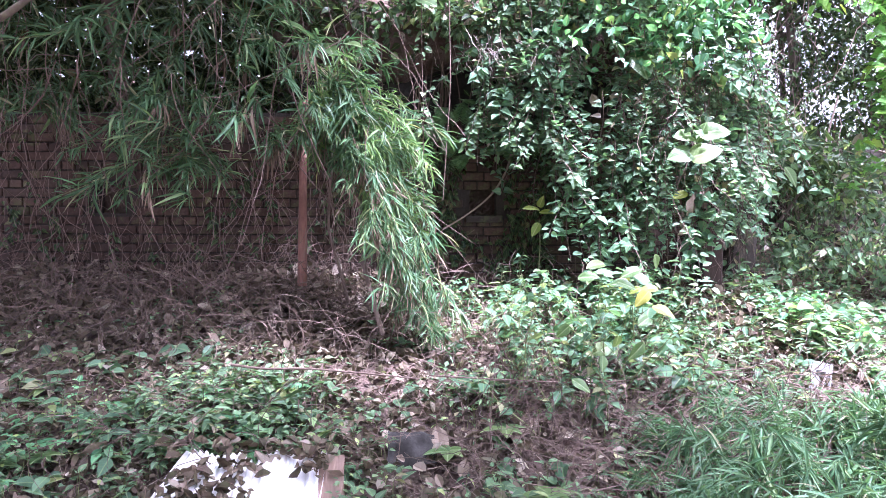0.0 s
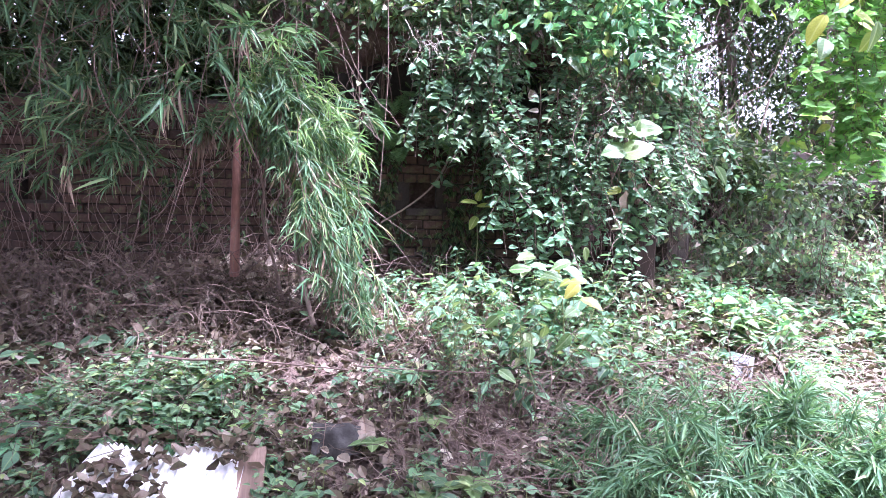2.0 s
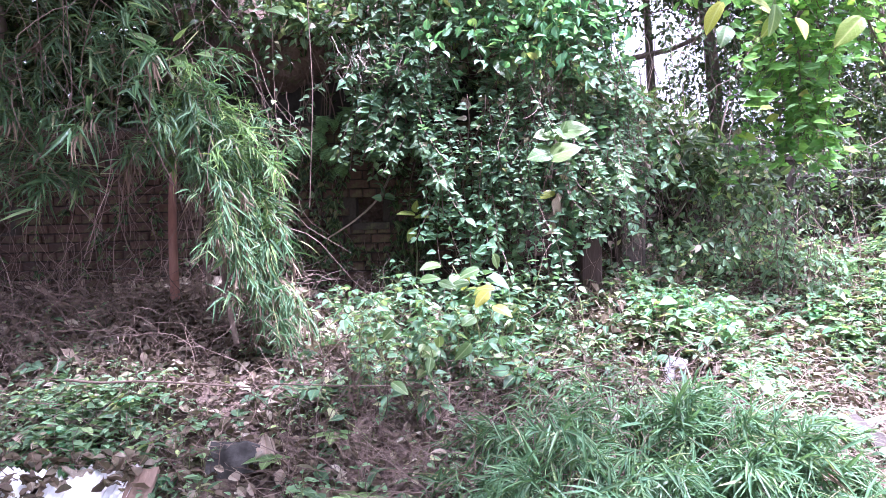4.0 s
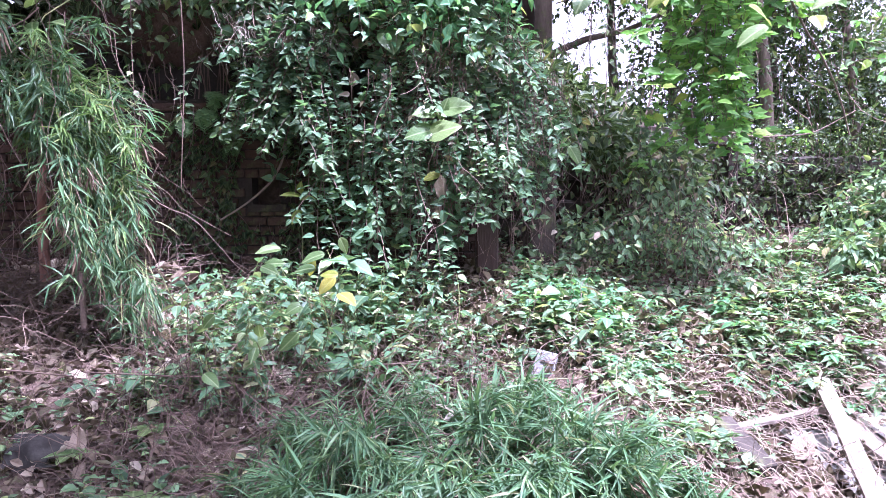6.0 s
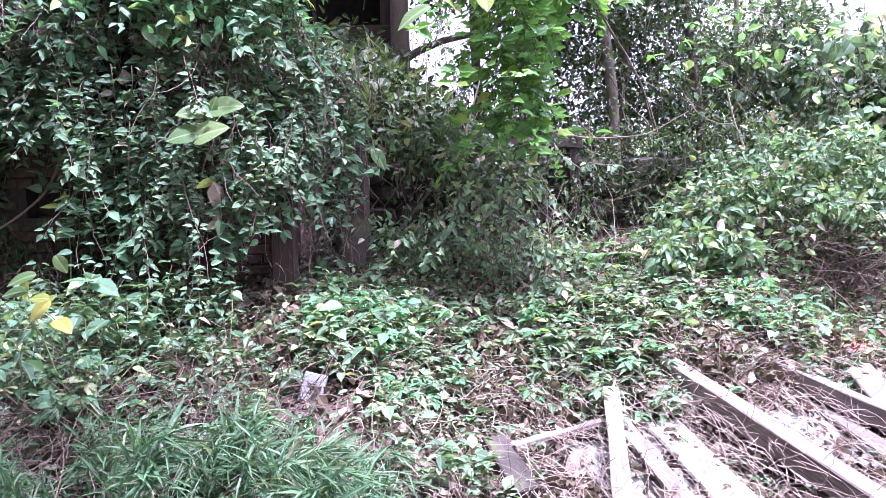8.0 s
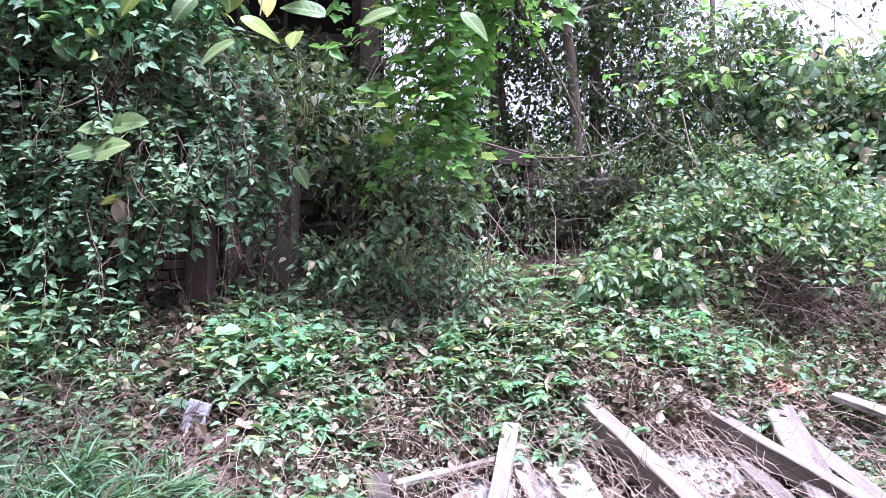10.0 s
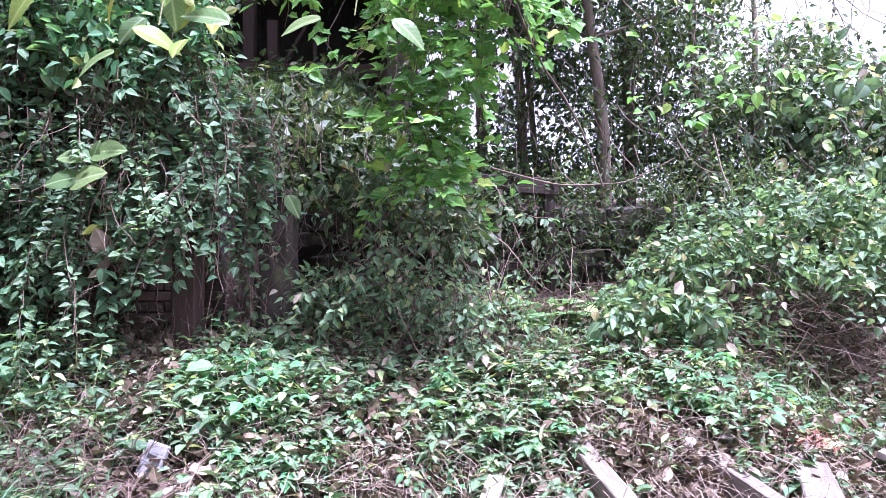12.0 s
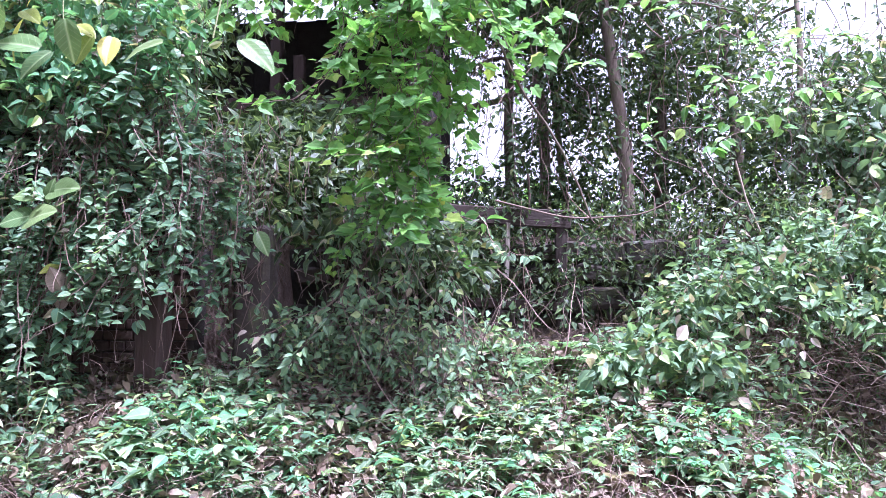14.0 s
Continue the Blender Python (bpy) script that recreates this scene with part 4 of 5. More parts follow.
for k in range(34):
    x, y = rng.uniform(3.15, 4.0), rng.uniform(5.0, 5.7)
    p = wander((x, y, rng.uniform(1.1, 2.2)), (rng.normal(0, 0.3), -0.2, -0.6), rng.uniform(0.3, 0.9), 7, 0.25)
    tube(stems, p, 0.003, 0.002, 3)
    strand_leaves(fol, p, 0.03, 0.065, (0, -1, 0.2), OVATE, 0.5, 0.9)
for k in range(90):
    x, y = rng.uniform(2.9, 4.6), rng.uniform(5.1, 6.2)
    tube(stems, wander((x, y, terrain(x, y)), (rng.normal(0, 0.35), rng.normal(-0.1, 0.3), 1), rng.uniform(0.5, 1.3), 8, 0.2), rng.uniform(0.002, 0.005), 0.0015, 3)
c = np.stack([rng.uniform(2.7, 4.3, 120), rng.uniform(5.1, 6.1, 120), rng.uniform(0.85, 1.35, 120)], -1)
clumps(fol, c, 0.15, 18, 0.06, SMALL)
hang("thicket", "dull green tangle at the foot of the vine column", "shrub", stems, STEM, fol, COVER)

# bright leaves overhead
stems, fol = Pile(), Pile()
for k in range(46):
    x, y = rng.uniform(2.5, 4.6), rng.uniform(4.2, 5.2)
    p = wander((x, y, rng.uniform(3.15, 3.9)), (rng.normal(0, 1), rng.normal(0, 0.5), -0.2), rng.uniform(0.4, 0.9), 7, 0.25, (0, 0, -0.8))
    tube(stems, p, 0.003, 0.0015, 3)
    strand_leaves(fol, p, 0.05, 0.095, (0, -1, 0.2), LOBED, 0.7, 0.8)
for k in range(16):
    x, y = rng.uniform(5.2, 6.6), rng.uniform(5.6, 6.8)
    p = wander((x, y, rng.uniform(2.7, 3.6)), (rng.normal(0, 1), rng.normal(-0.3, 0.5), 0), rng.uniform(0.4, 0.9), 7, 0.2, (0, 0, -0.5))
    tube(stems, p, 0.003, 0.0015, 3)
    strand_leaves(fol, p, 0.06, 0.11, (0, -1, 0.4), OVATE, 0.4, 0.9)
hang("overhead_vine", "bright leafy vine shoots overhead", "vine", stems, STEM, fol, BRIGHT)


# ---- trees behind ----
def tree(at, h, r, lean, crown_c, crown_r, n, leaf, material, label, limbs=6, per=18, clump=0.32, name="tree", tpl=SMALL):
    t = thing(name, label, "tree", "trees behind the terrace", at=at)
    tr, fol, lm = Pile(), Pile(), Pile()
    p = wander((0, 0, -0.2), (lean[0], lean[1], 1), h, 12, 0.035)
    tube(tr, p, r, r * 0.35, 8)
    part("trunk", tr.mesh("trunk", True), BARK, t)
    ends = []
    for k in range(limbs):
        q = p[int(rng.integers(4, 12))]
        w = wander(q, (rng.normal(0, 1), rng.normal(-0.2, 1), rng.uniform(0, 0.7)), rng.uniform(0.6, 1.6) * crown_r[0], 7, 0.15)
        tube(lm, w, r * 0.35, r * 0.1, 5)
        ends += [w[4], w[6], w[7]]
    part("branchwork", lm, BARK, t, kind="stuff")
    c = np.array(crown_c) + unit(rng.normal(0, 1, (n, 3))) * rng.uniform(0.3, 1, (n, 1)) * np.array(crown_r)
    c = np.concatenate([c, np.array(ends)])
    clumps(fol, c, clump, int(per * 1.6), leaf * 0.85, tpl)
    part("crown", fol, material, t, kind="stuff")
    return t


def on(x, y):
    return (x, y, float(terrain(x, y)))


tree(on(3.05, 9.2), 6.5, 0.14, (0, 0), (-0.3, 0.3, 4.3), (1.7, 1.2, 1.6), 60, 0.12, CROWN, "dark tree with a bare low limb beside the shed")
limb = Pile()
tube(limb, [(3.05, 9.15, 3.45), (3.3, 9.05, 3.56), (3.6, 8.95, 3.66), (4.1, 8.9, 3.75), (4.6, 8.9, 3.95)], 0.055, 0.03, 6)
tagged(part("fallen_limb", limb.mesh("limb", True), BARK), "bare dark limb lodged against a tree trunk", "branch")
tree(on(5.35, 7.7), 6.0, 0.075, (0.02, 0), (0, 0.4, 3.2), (1.5, 1.0, 1.3), 60, 0.1, CROWN, "slender brown trunk wrapped in vines")
tree(on(4.6, 8.6), 6.0, 0.07, (0.05, 0), (0.1, 0.4, 3.0), (1.3, 1.0, 1.2), 45, 0.1, CROWN, "slender dark tree behind the terrace")
tree(on(4.95, 9.4), 6.0, 0.05, (-0.06, 0), (0, 0.4, 3.4), (1.3, 1.0, 1.0), 32, 0.1, CROWN, "thin leaning stem behind the terrace")
tree(on(5.9, 8.8), 6.0, 0.09, (0.03, 0), (0.2, 0.4, 3.1), (1.6, 1.0, 1.4), 55, 0.1, CROWN, "dark tree hung with vines")
tree(on(6.6, 8.1), 5.5, 0.06, (-0.03, 0), (0.1, 0.4, 2.4), (1.3, 0.9, 1.4), 62, 0.1, CROWN, "slender tree full of climbing leaves")
tree(on(7.4, 8.7), 3.4, 0.06, (0.04, 0), (0.1, 0.2, 1.1), (1.2, 0.9, 0.9), 75, 0.11, CROWN, "leafy tree wrapped in ivy")
tree(on(4.25, 9.8), 6.5, 0.08, (0.02, 0), (0.2, 0.6, 4.6), (1.4, 1.0, 1.0), 30, 0.12, CROWN, "tree with thin crown over the terrace")
tree(on(8.6, 8.0), 2.8, 0.06, (0.02, 0), (0.2, 0.2, 1.3), (1.3, 0.9, 1.15), 120, 0.14, COVER, "bright ivy-clad tree at the edge of the thicket", tpl=ROUND, per=13)
tree(on(9.8, 7.6), 2.8, 0.06, (0.02, 0), (0.2, 0.2, 1.4), (1.3, 0.9, 1.2), 120, 0.14, COVER, "ivy-clad tree at the edge of the thicket", tpl=ROUND, per=13)
for x, y in ((-3.6, 7.2), (-1.9, 7.6), (-0.4, 7.0), (1.0, 7.4)):
    tree(on(x, y), 4.0, 0.08, (0, -0.1), (0, -0.8, 1.8), (1.4, 1.3, 1.2), 75, 0.12, CROWN, "leafy tree above the brick wall")

# tall trees leaning out above the bamboo grass, crowns added out of view for shade
for x, y in ((-4.6, 6.3), (-2.9, 6.0), (-1.4, 6.1)):
    tree(on(x, y), 5.0, 0.09, (0, -0.25), (0, -2.2, 3.0), (1.6, 1.7, 0.7), 95, 0.15, CROWN, "tall leafy tree leaning out over the wall, unseen crown added for shade", per=26)
fol = Pile()
n = 1000
clumps(fol, np.stack([rng.uniform(-11, 4.2, n), rng.uniform(-6.5, -4, n), rng.uniform(0.3, 8.5, n)], -1), 0.75, 14, 0.32, SMALL)
tagged(part("near_woods", fol, CROWN), "dense unseen woods across the track, added to cut skylight on the wall", "woods", kind="stuff")
fol = Pile()
n = 190
c = np.stack([rng.uniform(7.0, 10.5, n), rng.uniform(6.9, 8.4, n), rng.uniform(1.1, 3.2, n)], -1)
clumps(fol, c, 0.26, 15, 0.12, ROUND)
tagged(part("ivy_bank", fol, COVER), "bright broad-leaved ivy covering the bank edge", "ivy", kind="stuff")
# far woods seen in the gaps
fol = Pile()
n = 700
x = rng.uniform(-8, 16, n)
clumps(fol, np.stack([x, rng.uniform(13, 16, n), rng.uniform(0.5, 3.6, n) + 0.25 * wavy(x, x * 0, 1.3)], -1), 0.5, 16, 0.2, SMALL)
tagged(part("far_woods", fol, BRIGHT), "sunlit far foliage seen between stems", "woods", kind="stuff")

# canopy overhead, above the view, clumps placed to shade bank, wall and rear thicket
fol = Pile()
n = 560
c = np.stack([rng.uniform(-6.5, -0.5, n), rng.uniform(0.8, 5.6, n), rng.uniform(4.4, 5.8, n)], -1)
c = np.concatenate([c, np.stack([rng.uniform(-0.7, 1.9, 190), rng.uniform(0.6, 2.5, 190), rng.uniform(4.4, 5.4, 190)], -1)])
c = np.concatenate([c, np.stack([rng.uniform(2.0, 3.2, 24), rng.uniform(1.6, 3.0, 24), rng.uniform(4.6, 5.4, 24)], -1)])
c = np.concatenate([c, np.stack([rng.uniform(-0.6, 0.5, 17), rng.uniform(3.0, 4.3, 17), rng.uniform(4.5, 5.2, 17)], -1)])
c = np.concatenate([c, np.stack([rng.uniform(2.0, 6.0, n), rng.uniform(6.6, 11.5, n), rng.uniform(5.5, 7.0, n)], -1)])
clumps(fol, c, 0.42, 16, 0.2, SMALL)
tagged(part("overhead_canopy", fol, CROWN), "unseen leafy canopy over the bank, clumps placed for shade", "canopy", kind="stuff")

# thicket among the rear trees, with a gap of sky beside the shed
fol = Pile()
n = 2500
c = np.stack([rng.uniform(3.0, 9.2, n), rng.uniform(7.5, 10.0, n), rng.uniform(1.9, 5.2, n)], -1)
thin = (wavy(c[:, 0] * 1.2, c[:, 2] * 1.2, 2.1, 0.3) > -0.35) & ~((c[:, 0] < 4.3) & (c[:, 2] > 2.75) & (c[:, 2] < 4.5)) & (c[:, 2] < 5.8 - 0.45 * (c[:, 0] - 3.0))
clumps(fol, c[thin], 0.24, 20, 0.095, SMALL)
tagged(part("rear_thicket", fol, CROWN), "dark leafy thicket among the rear trees", "thicket", kind="stuff")
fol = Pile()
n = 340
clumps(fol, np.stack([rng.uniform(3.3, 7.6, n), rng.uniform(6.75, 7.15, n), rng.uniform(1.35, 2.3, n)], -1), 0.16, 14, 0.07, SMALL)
tagged(part("terrace_ivy", fol, SHADE), "ivy hanging over the rear terrace wall, coloured dark for shade", "ivy", kind="stuff")

# climbing leaves and hanging stems between the trees
fol, stems = Pile(), Pile()
for k in range(560):
    x = rng.uniform(3.2, 8.4)
    y = 6.85 + rng.uniform(0, 1.9)
    top = rng.uniform(1.5, 4.6) if k % 3 else rng.uniform(1.4, 2.6)
    p = wander((x, y, top), (rng.normal(0, 0.35), -0.05, -1), rng.uniform(0.6, 1.9), 9, 0.24, (0, 0, -0.6))
    p[:, 2] = np.maximum(p[:, 2], 0.85)
    tube(stems, p, 0.005 if k % 9 else 0.013, 0.002, 3)
    if k % 2:
        strand_leaves(fol, p, 0.055, 0.075, (0, -1, 0.2), SMALL, 0.6, 0.9)
hang("hanging_vine", "tangled hanging vines between the rear trees", "vine", stems, STEM, fol, CROWN)

# ---- dead stems ----
def tangle(name, label, count, box, length, jitter, pull, r, material, aim=None, steps=7, low=0.012, plane=False):
    t, pl = thing(name, label, "dead stems"), Pile()
    for k in range(count):
        x, y = rng.uniform(box[0], box[1]), rng.uniform(box[2], box[3])
        z0 = float(terrain(x, y))
        if plane:
            z0 = max(z0, 0.3 + 0.27 * (y - 4.05) - 0.25 * float(smoothstep(4.9, 5.7, x)))
        z = z0 + rng.uniform(box[4], box[5])
        d = rng.normal(0, 1, 3) if aim is None else np.array(aim) + rng.normal(0, 0.35, 3)
        p = wander((x, y, z), d, rng.uniform(0.4, 1.2) * length, steps, jitter, pull)
        floor = terrain(p[:, 0], np.minimum(p[:, 1], WALL_Y - 0.05)) + low
        if plane:
            floor = np.maximum(floor, 0.27 + 0.27 * (p[:, 1] - 4.05) - 0.25 * smoothstep(4.9, 5.7, p[:, 0]) + rng.uniform(-0.08, 0.06))
        p[:, 2] = np.maximum(p[:, 2], floor)
        one = Pile() if k < 260 else pl
        tube(one, p, r * (1.3 if k < 260 else rng.uniform(0.5, 1.1)), r * 0.4, 3)
        if k < 260:
            part("stem", one, material, t)
    part("stem_mass", pl, material, t, kind="stuff")
    return t


# ground tangles: aims are mostly flat
tangle("dead_stem_tangle", "brown dead stems lying on the bank under the wall", 1500, (-3.6, 1.3, 3.0, 5.3, 0.0, 0.24), 0.5, 0.28, (0, 0, -0.5), 0.0024, STEM, (0, 0, 0.1))
tangle("dead_stem_tangle", "bleached dead stems lying over old timbers", 2400, (2.5, 6.8, 3.0, 4.6, 0.0, 0.1), 0.38, 0.2, (0, -0.3, -0.5), 0.0021, STRAW, (0.1, -0.6, 0.0), plane=True)
tangle("dead_stem_tangle", "dead stems in the ground cover", 2300, (1.5, 7.5, 4.0, 6.3, 0.0, 0.2), 0.35, 0.25, (0, 0, -0.4), 0.002, STEM, (0, 0, 0.15))
tangle("dead_stem_tangle", "dead brown stems below the shrub", 900, (0.1, 2.4, 2.8, 3.9, 0.0, 0.22), 0.45, 0.25, (0, 0, -0.6), 0.0024, STEM, (0.1, -0.2, 0.4))

tangle("dead_stem_tangle", "heap of dead brown stems at the foot of the brick wall", 700, (-3.6, -0.2, 4.2, 5.3, 0.0, 0.34), 0.55, 0.26, (0, 0, -0.7), 0.003, STEM, (0.1, -0.3, 0.35))

# hanging dead vines
def dry_curtain(label, count, spot, length):
    t = thing("dry_vine_curtain", label, "dead vines")
    for k in range(count):
        x, y, z = spot()
        p = wander((x, y, z), (rng.normal(0, 0.3), -0.05, -1), rng.uniform(*length), 10, 0.23, (0, 0, -0.6))
        p[:, 2] = np.maximum(p[:, 2], terrain(p[:, 0], np.minimum(p[:, 1], 5.3)) + 0.01)
        pl = Pile()
        tube(pl, p, rng.uniform(0.0015, 0.0042), 0.0014, 4)
        part("vine", pl, STEM, t)


def before_bricks():
    return rng.uniform(-3.5, -0.1), rng.uniform(4.35, 5.3), rng.uniform(1.5, 2.6)


def round_post():
    x = rng.uniform(1.55, 2.7)
    return x, float(ivy_face(x)) + rng.uniform(-0.16, 0.15), rng.uniform(1.5, 2.75)


dry_curtain("dry vine stems hanging in front of the bricks", 150, before_bricks, (0.4, 1.4))
def before_bamboo():
    return rng.uniform(-2.9, -0.3), rng.uniform(3.95, 4.4), rng.uniform(2.2, 3.3)


dry_curtain("long bare vine stems hanging among the bamboo grass", 70, before_bamboo, (0.8, 1.8))
dry_curtain("matted dry vines hanging round the corner post", 210, round_post, (0.25, 0.75))


def stem_thing(name, path, r0, r1, material, label, category="stem", sides=6):
    pl = Pile()
    tube(pl, np.array(path, float), r0, r1, sides)
    return tagged(part(name, pl.mesh(name, True), material), label, category)


def smooth_path(pts, n=24):
    pts = np.array(pts, float)
    t = np.linspace(0, 1, len(pts))
    u = np.linspace(0, 1, n)
    out = np.stack([np.interp(u, t, pts[:, c]) for c in range(3)], -1)
    for _ in range(3):
        out[1:-1] = (out[:-2] + 2 * out[1:-1] + out[2:]) / 4
    return out


stem_thing("liana", smooth_path([(0.62, 5.15, 2.55), (0.58, 5.2, 2.1), (0.54, 5.3, 1.86), (0.42, 5.33, 1.66), (0.22, 5.34, 1.5), (0.02, 5.32, 1.38)]), 0.011, 0.007, STRAW, "pale liana curving across the brick wall")
stem_thing("climbing_stem", smooth_path([(-1.0, 4.75, 0.98), (-0.99, 4.72, 1.3), (-0.985, 4.72, 1.6), (-1.0, 4.8, 1.9), (-1.02, 5.0, 2.35)]), 0.036, 0.024, REDBARK, "red-brown shaggy climbing stem before the wall", sides=8)
stem_thing("climbing_stem", smooth_path([(-0.62, 4.5, 0.85), (-0.7, 4.62, 1.1), (-0.82, 4.75, 1.4), (-0.8, 4.9, 1.9), (-0.85, 5.1, 2.3)]), 0.014, 0.008, STEM, "thin bare stem climbing before the wall")
stem_thing("climbing_stem", smooth_path([(-0.35, 4.05, 0.75), (-0.5, 4.3, 1.15), (-0.55, 4.5, 1.6), (-0.6, 4.7, 2.2)]), 0.018, 0.012, STEM, "grey stem under the bamboo grass")
stem_thing("bent_branch", smooth_path([(-2.7, 3.5, 2.38), (-2.4, 3.5, 2.47), (-2.25, 3.5, 2.55), (-2.08, 3.52, 2.7), (-1.9, 3.6, 3.0)]), 0.02, 0.016, BARK, "bare branch arching over the bamboo grass", "branch")
stem_thing("ground_stick", smooth_path([(-1.15, 3.6, 0.66), (-0.95, 3.56, 0.645), (-0.75, 3.57, 0.65), (-0.4, 3.54, 0.63), (-0.1, 3.5, 0.61)]), 0.008, 0.004, STEM, "long red-brown stick lying on the bank", "stick")
stem_thing("ground_stick", smooth_path([(-0.05, 3.5, 0.63), (0.4, 3.48, 0.61), (0.8, 3.46, 0.6), (1.3, 3.5, 0.63), (1.75, 3.6, 0.66)]), 0.004, 0.003, STEM, "thin dead cane lying across the bank", "stick")
stem_thing("thin_twig", smooth_path([(4.1, 6.6, 2.25), (4.7, 6.7, 2.1), (5.3, 6.7, 2.12), (5.75, 6.75, 2.35)]), 0.009, 0.005, STEM, "pale bare twig before the rear thicket", "twig")
stem_thing("thin_twig", smooth_path([(5.95, 6.4, 2.5), (6.02, 6.4, 2.2), (6.12, 6.4, 1.95)]), 0.009, 0.006, STRAW, "broken pale twig above the bush", "twig")
stem_thing("leaning_stem", smooth_path([(2.75, 5.7, 1.2), (3.1, 5.8, 1.6), (3.4, 5.9, 2.0), (3.6, 6.0, 2.6)]), 0.013, 0.008, BARK, "brown leaning stem beside the vine column")
for x0, z0, y0 in ((0.05, 1.6, 4.6), (-1.75, 1.9, 4.5), (-1.5, 2.2, 4.4)):
    stem_thing("dead_vine", smooth_path([(x0, y0, 3.2), (x0 + 0.02, y0, 2.4), (x0 - 0.03, y0, z0)]), 0.004, 0.003, STEM, "thin dead vine hanging straight down")

# thread of small leaves hanging in front of the wall
stems, fol = Pile(), Pile()
p = wander((-0.12, 4.3, 3.1), (0, 0, -1), 1.75, 14, 0.02, (0, 0, -0.5))
tube(stems, p, 0.003, 0.002, 4)
strand_leaves(fol, p, 0.045, 0.05, (0, -1, 0), OVATE, 0.4, 1.2)
hang("hanging_vine", "thin vine thread with small leaves hanging down", "vine", stems, STEM, fol, COVER)


# ---- ferns on the wall top and on the bank ----
def fern(at, fronds, length, label, down=0.3, aim=None):
    t = thing("fern", label, "fern", "ferns", at=at)
    for k in range(fronds):
        a = rng.uniform(0, 2 * np.pi)
        d = (np.cos(a), np.sin(a), rng.uniform(0.2, 0.7)) if aim is None else np.array(aim) + rng.normal(0, 0.45, 3)
        p = wander((0, 0, 0), d, length * rng.uniform(0.7, 1.15), 12, 0.05, (0, 0, -down * 3))
        pl = Pile()
        tube(pl, p, 0.003, 0.001, 3)
        f = np.linspace(0.1, 1, 17)
        s = np.linspace(0, 1, len(p))
        Q = np.stack([np.interp(f, s, p[:, c]) for c in range(3)], -1)
        T = unit(np.stack([np.interp(f, s, np.gradient(p[:, c])) for c in range(3)], -1))
        S = unit(np.cross(T, (0, 0, 1.0)))
        L = length * 0.3 * np.sin(np.pi * (0.15 + 0.85 * f)) + 0.01
        for sg in (1, -1):
            leaves(pl, Q, S * sg + T * 0.35 + (0, 0, -0.15), np.cross(S, T) * -1 + rng.normal(0, 0.1, (17, 3)), L, PINNA)
        part("frond", pl, FERN, t)
    return t


for x, z in ((0.1, 2.12), (0.3, 2.3), (0.5, 2.08), (0.68, 2.15), (0.22, 2.0), (-0.1, 2.25), (0.0, 2.36), (0.18, 2.42), (0.42, 2.38), (0.85, 2.2), (-0.25, 2.18), (0.56, 2.3)):
    fern((x, 5.36, z), 3, 0.24, "green fern hanging from the brick wall", 0.5, (rng.normal(0, 0.3), -0.8, -0.3))
for x, y in ((0.2, 4.35), (0.05, 4.6), (0.35, 4.7)):
    fern((x, y, float(terrain(x, y))), 7, 0.32, "pale green fern at the foot of the wall", 0.35)
for x, y in ((4.15, 5.9), (4.45, 5.75), (4.0, 6.1), (4.75, 5.95), (5.0, 6.2), (4.6, 6.3)):
    fern((x, y, float(terrain(x, y)) + 0.1), 7, 0.42, "dull green fern below the vines", 0.35)
for x, y in ((2.55, 4.15), (2.95, 4.35), (2.3, 4.5), (2.75, 4.6), (3.25, 4.75), (3.5, 4.4), (2.15, 4.3), (3.8, 5.1), (4.5, 5.2), (2.6, 4.9)):
    fern((x, y, float(terrain(x, y))), 7, 0.22, "small bright fern in the ground cover", 0.3)

# ---- compound-leaved plants ----
def compound_plant(at, label, rachises, length, leaflet, material):
    """A low plant whose leaves are rows of paired leaflets on arching stalks."""
    t = thing("compound_leaved_plant", label, "plant", "compound-leaved plants", at=at)
    for k in range(rachises):
        a = rng.uniform(0, 2 * np.pi)
        p = wander((0, 0, -0.02), (np.cos(a), np.sin(a), rng.uniform(0.5, 1.6)), length * rng.uniform(0.7, 1.2), 10, 0.07, (0, 0, -1.1))
        pl = Pile()
        pl.slot = 1
        tube(pl, p, 0.0025, 0.001, 3)
        pl.slot = 0
        m = int(rng.integers(4, 7))
        f, s01 = np.linspace(0.4, 0.97, m), np.linspace(0, 1, len(p))
        Q = np.stack([np.interp(f, s01, p[:, c]) for c in range(3)], -1)
        D = unit(np.stack([np.interp(f, s01, np.gradient(p[:, c])) for c in range(3)], -1))
        S = unit(np.cross(D, (0, 0, 1.0)))
        size = leaflet * rng.uniform(0.8, 1.2)
        for sg in (1, -1):
            leaves(pl, Q, S * sg + D * 0.5 + rng.normal(0, 0.12, (m, 3)), np.array([0, 0, 1.0]) + rng.normal(0, 0.25, (m, 3)), size * rng.uniform(0.8, 1.1, m), OVATE)
        leaves(pl, Q[-1:], D[-1:] + (0, 0, 0.05), np.array([[0, 0, 1.0]]), size * 1.2, OVATE)
        part("leaf", pl, [material, LIVE], t)
    return t


for k, p in enumerate(np.concatenate([scattered(40, 2.6, 4.4, 4.05, 5.1, 0.0, 1.9, 7.4), scattered(22, 4.2, 7.0, 4.6, 5.6, 0.0, 1.9, 3.4), scattered(16, -2.6, 0.2, 2.8, 4.0, 0.0, 2.6, 0.4), scattered(10, 0.2, 1.9, 3.6, 4.6)])):
    compound_plant(p, "fresh green plant with rows of small leaflets" if k % 3 else "dull green plant with rows of small leaflets", int(rng.integers(4, 8)), rng.uniform(0.2, 0.36), rng.uniform(0.045, 0.075), FRESH if k % 3 else COVER)

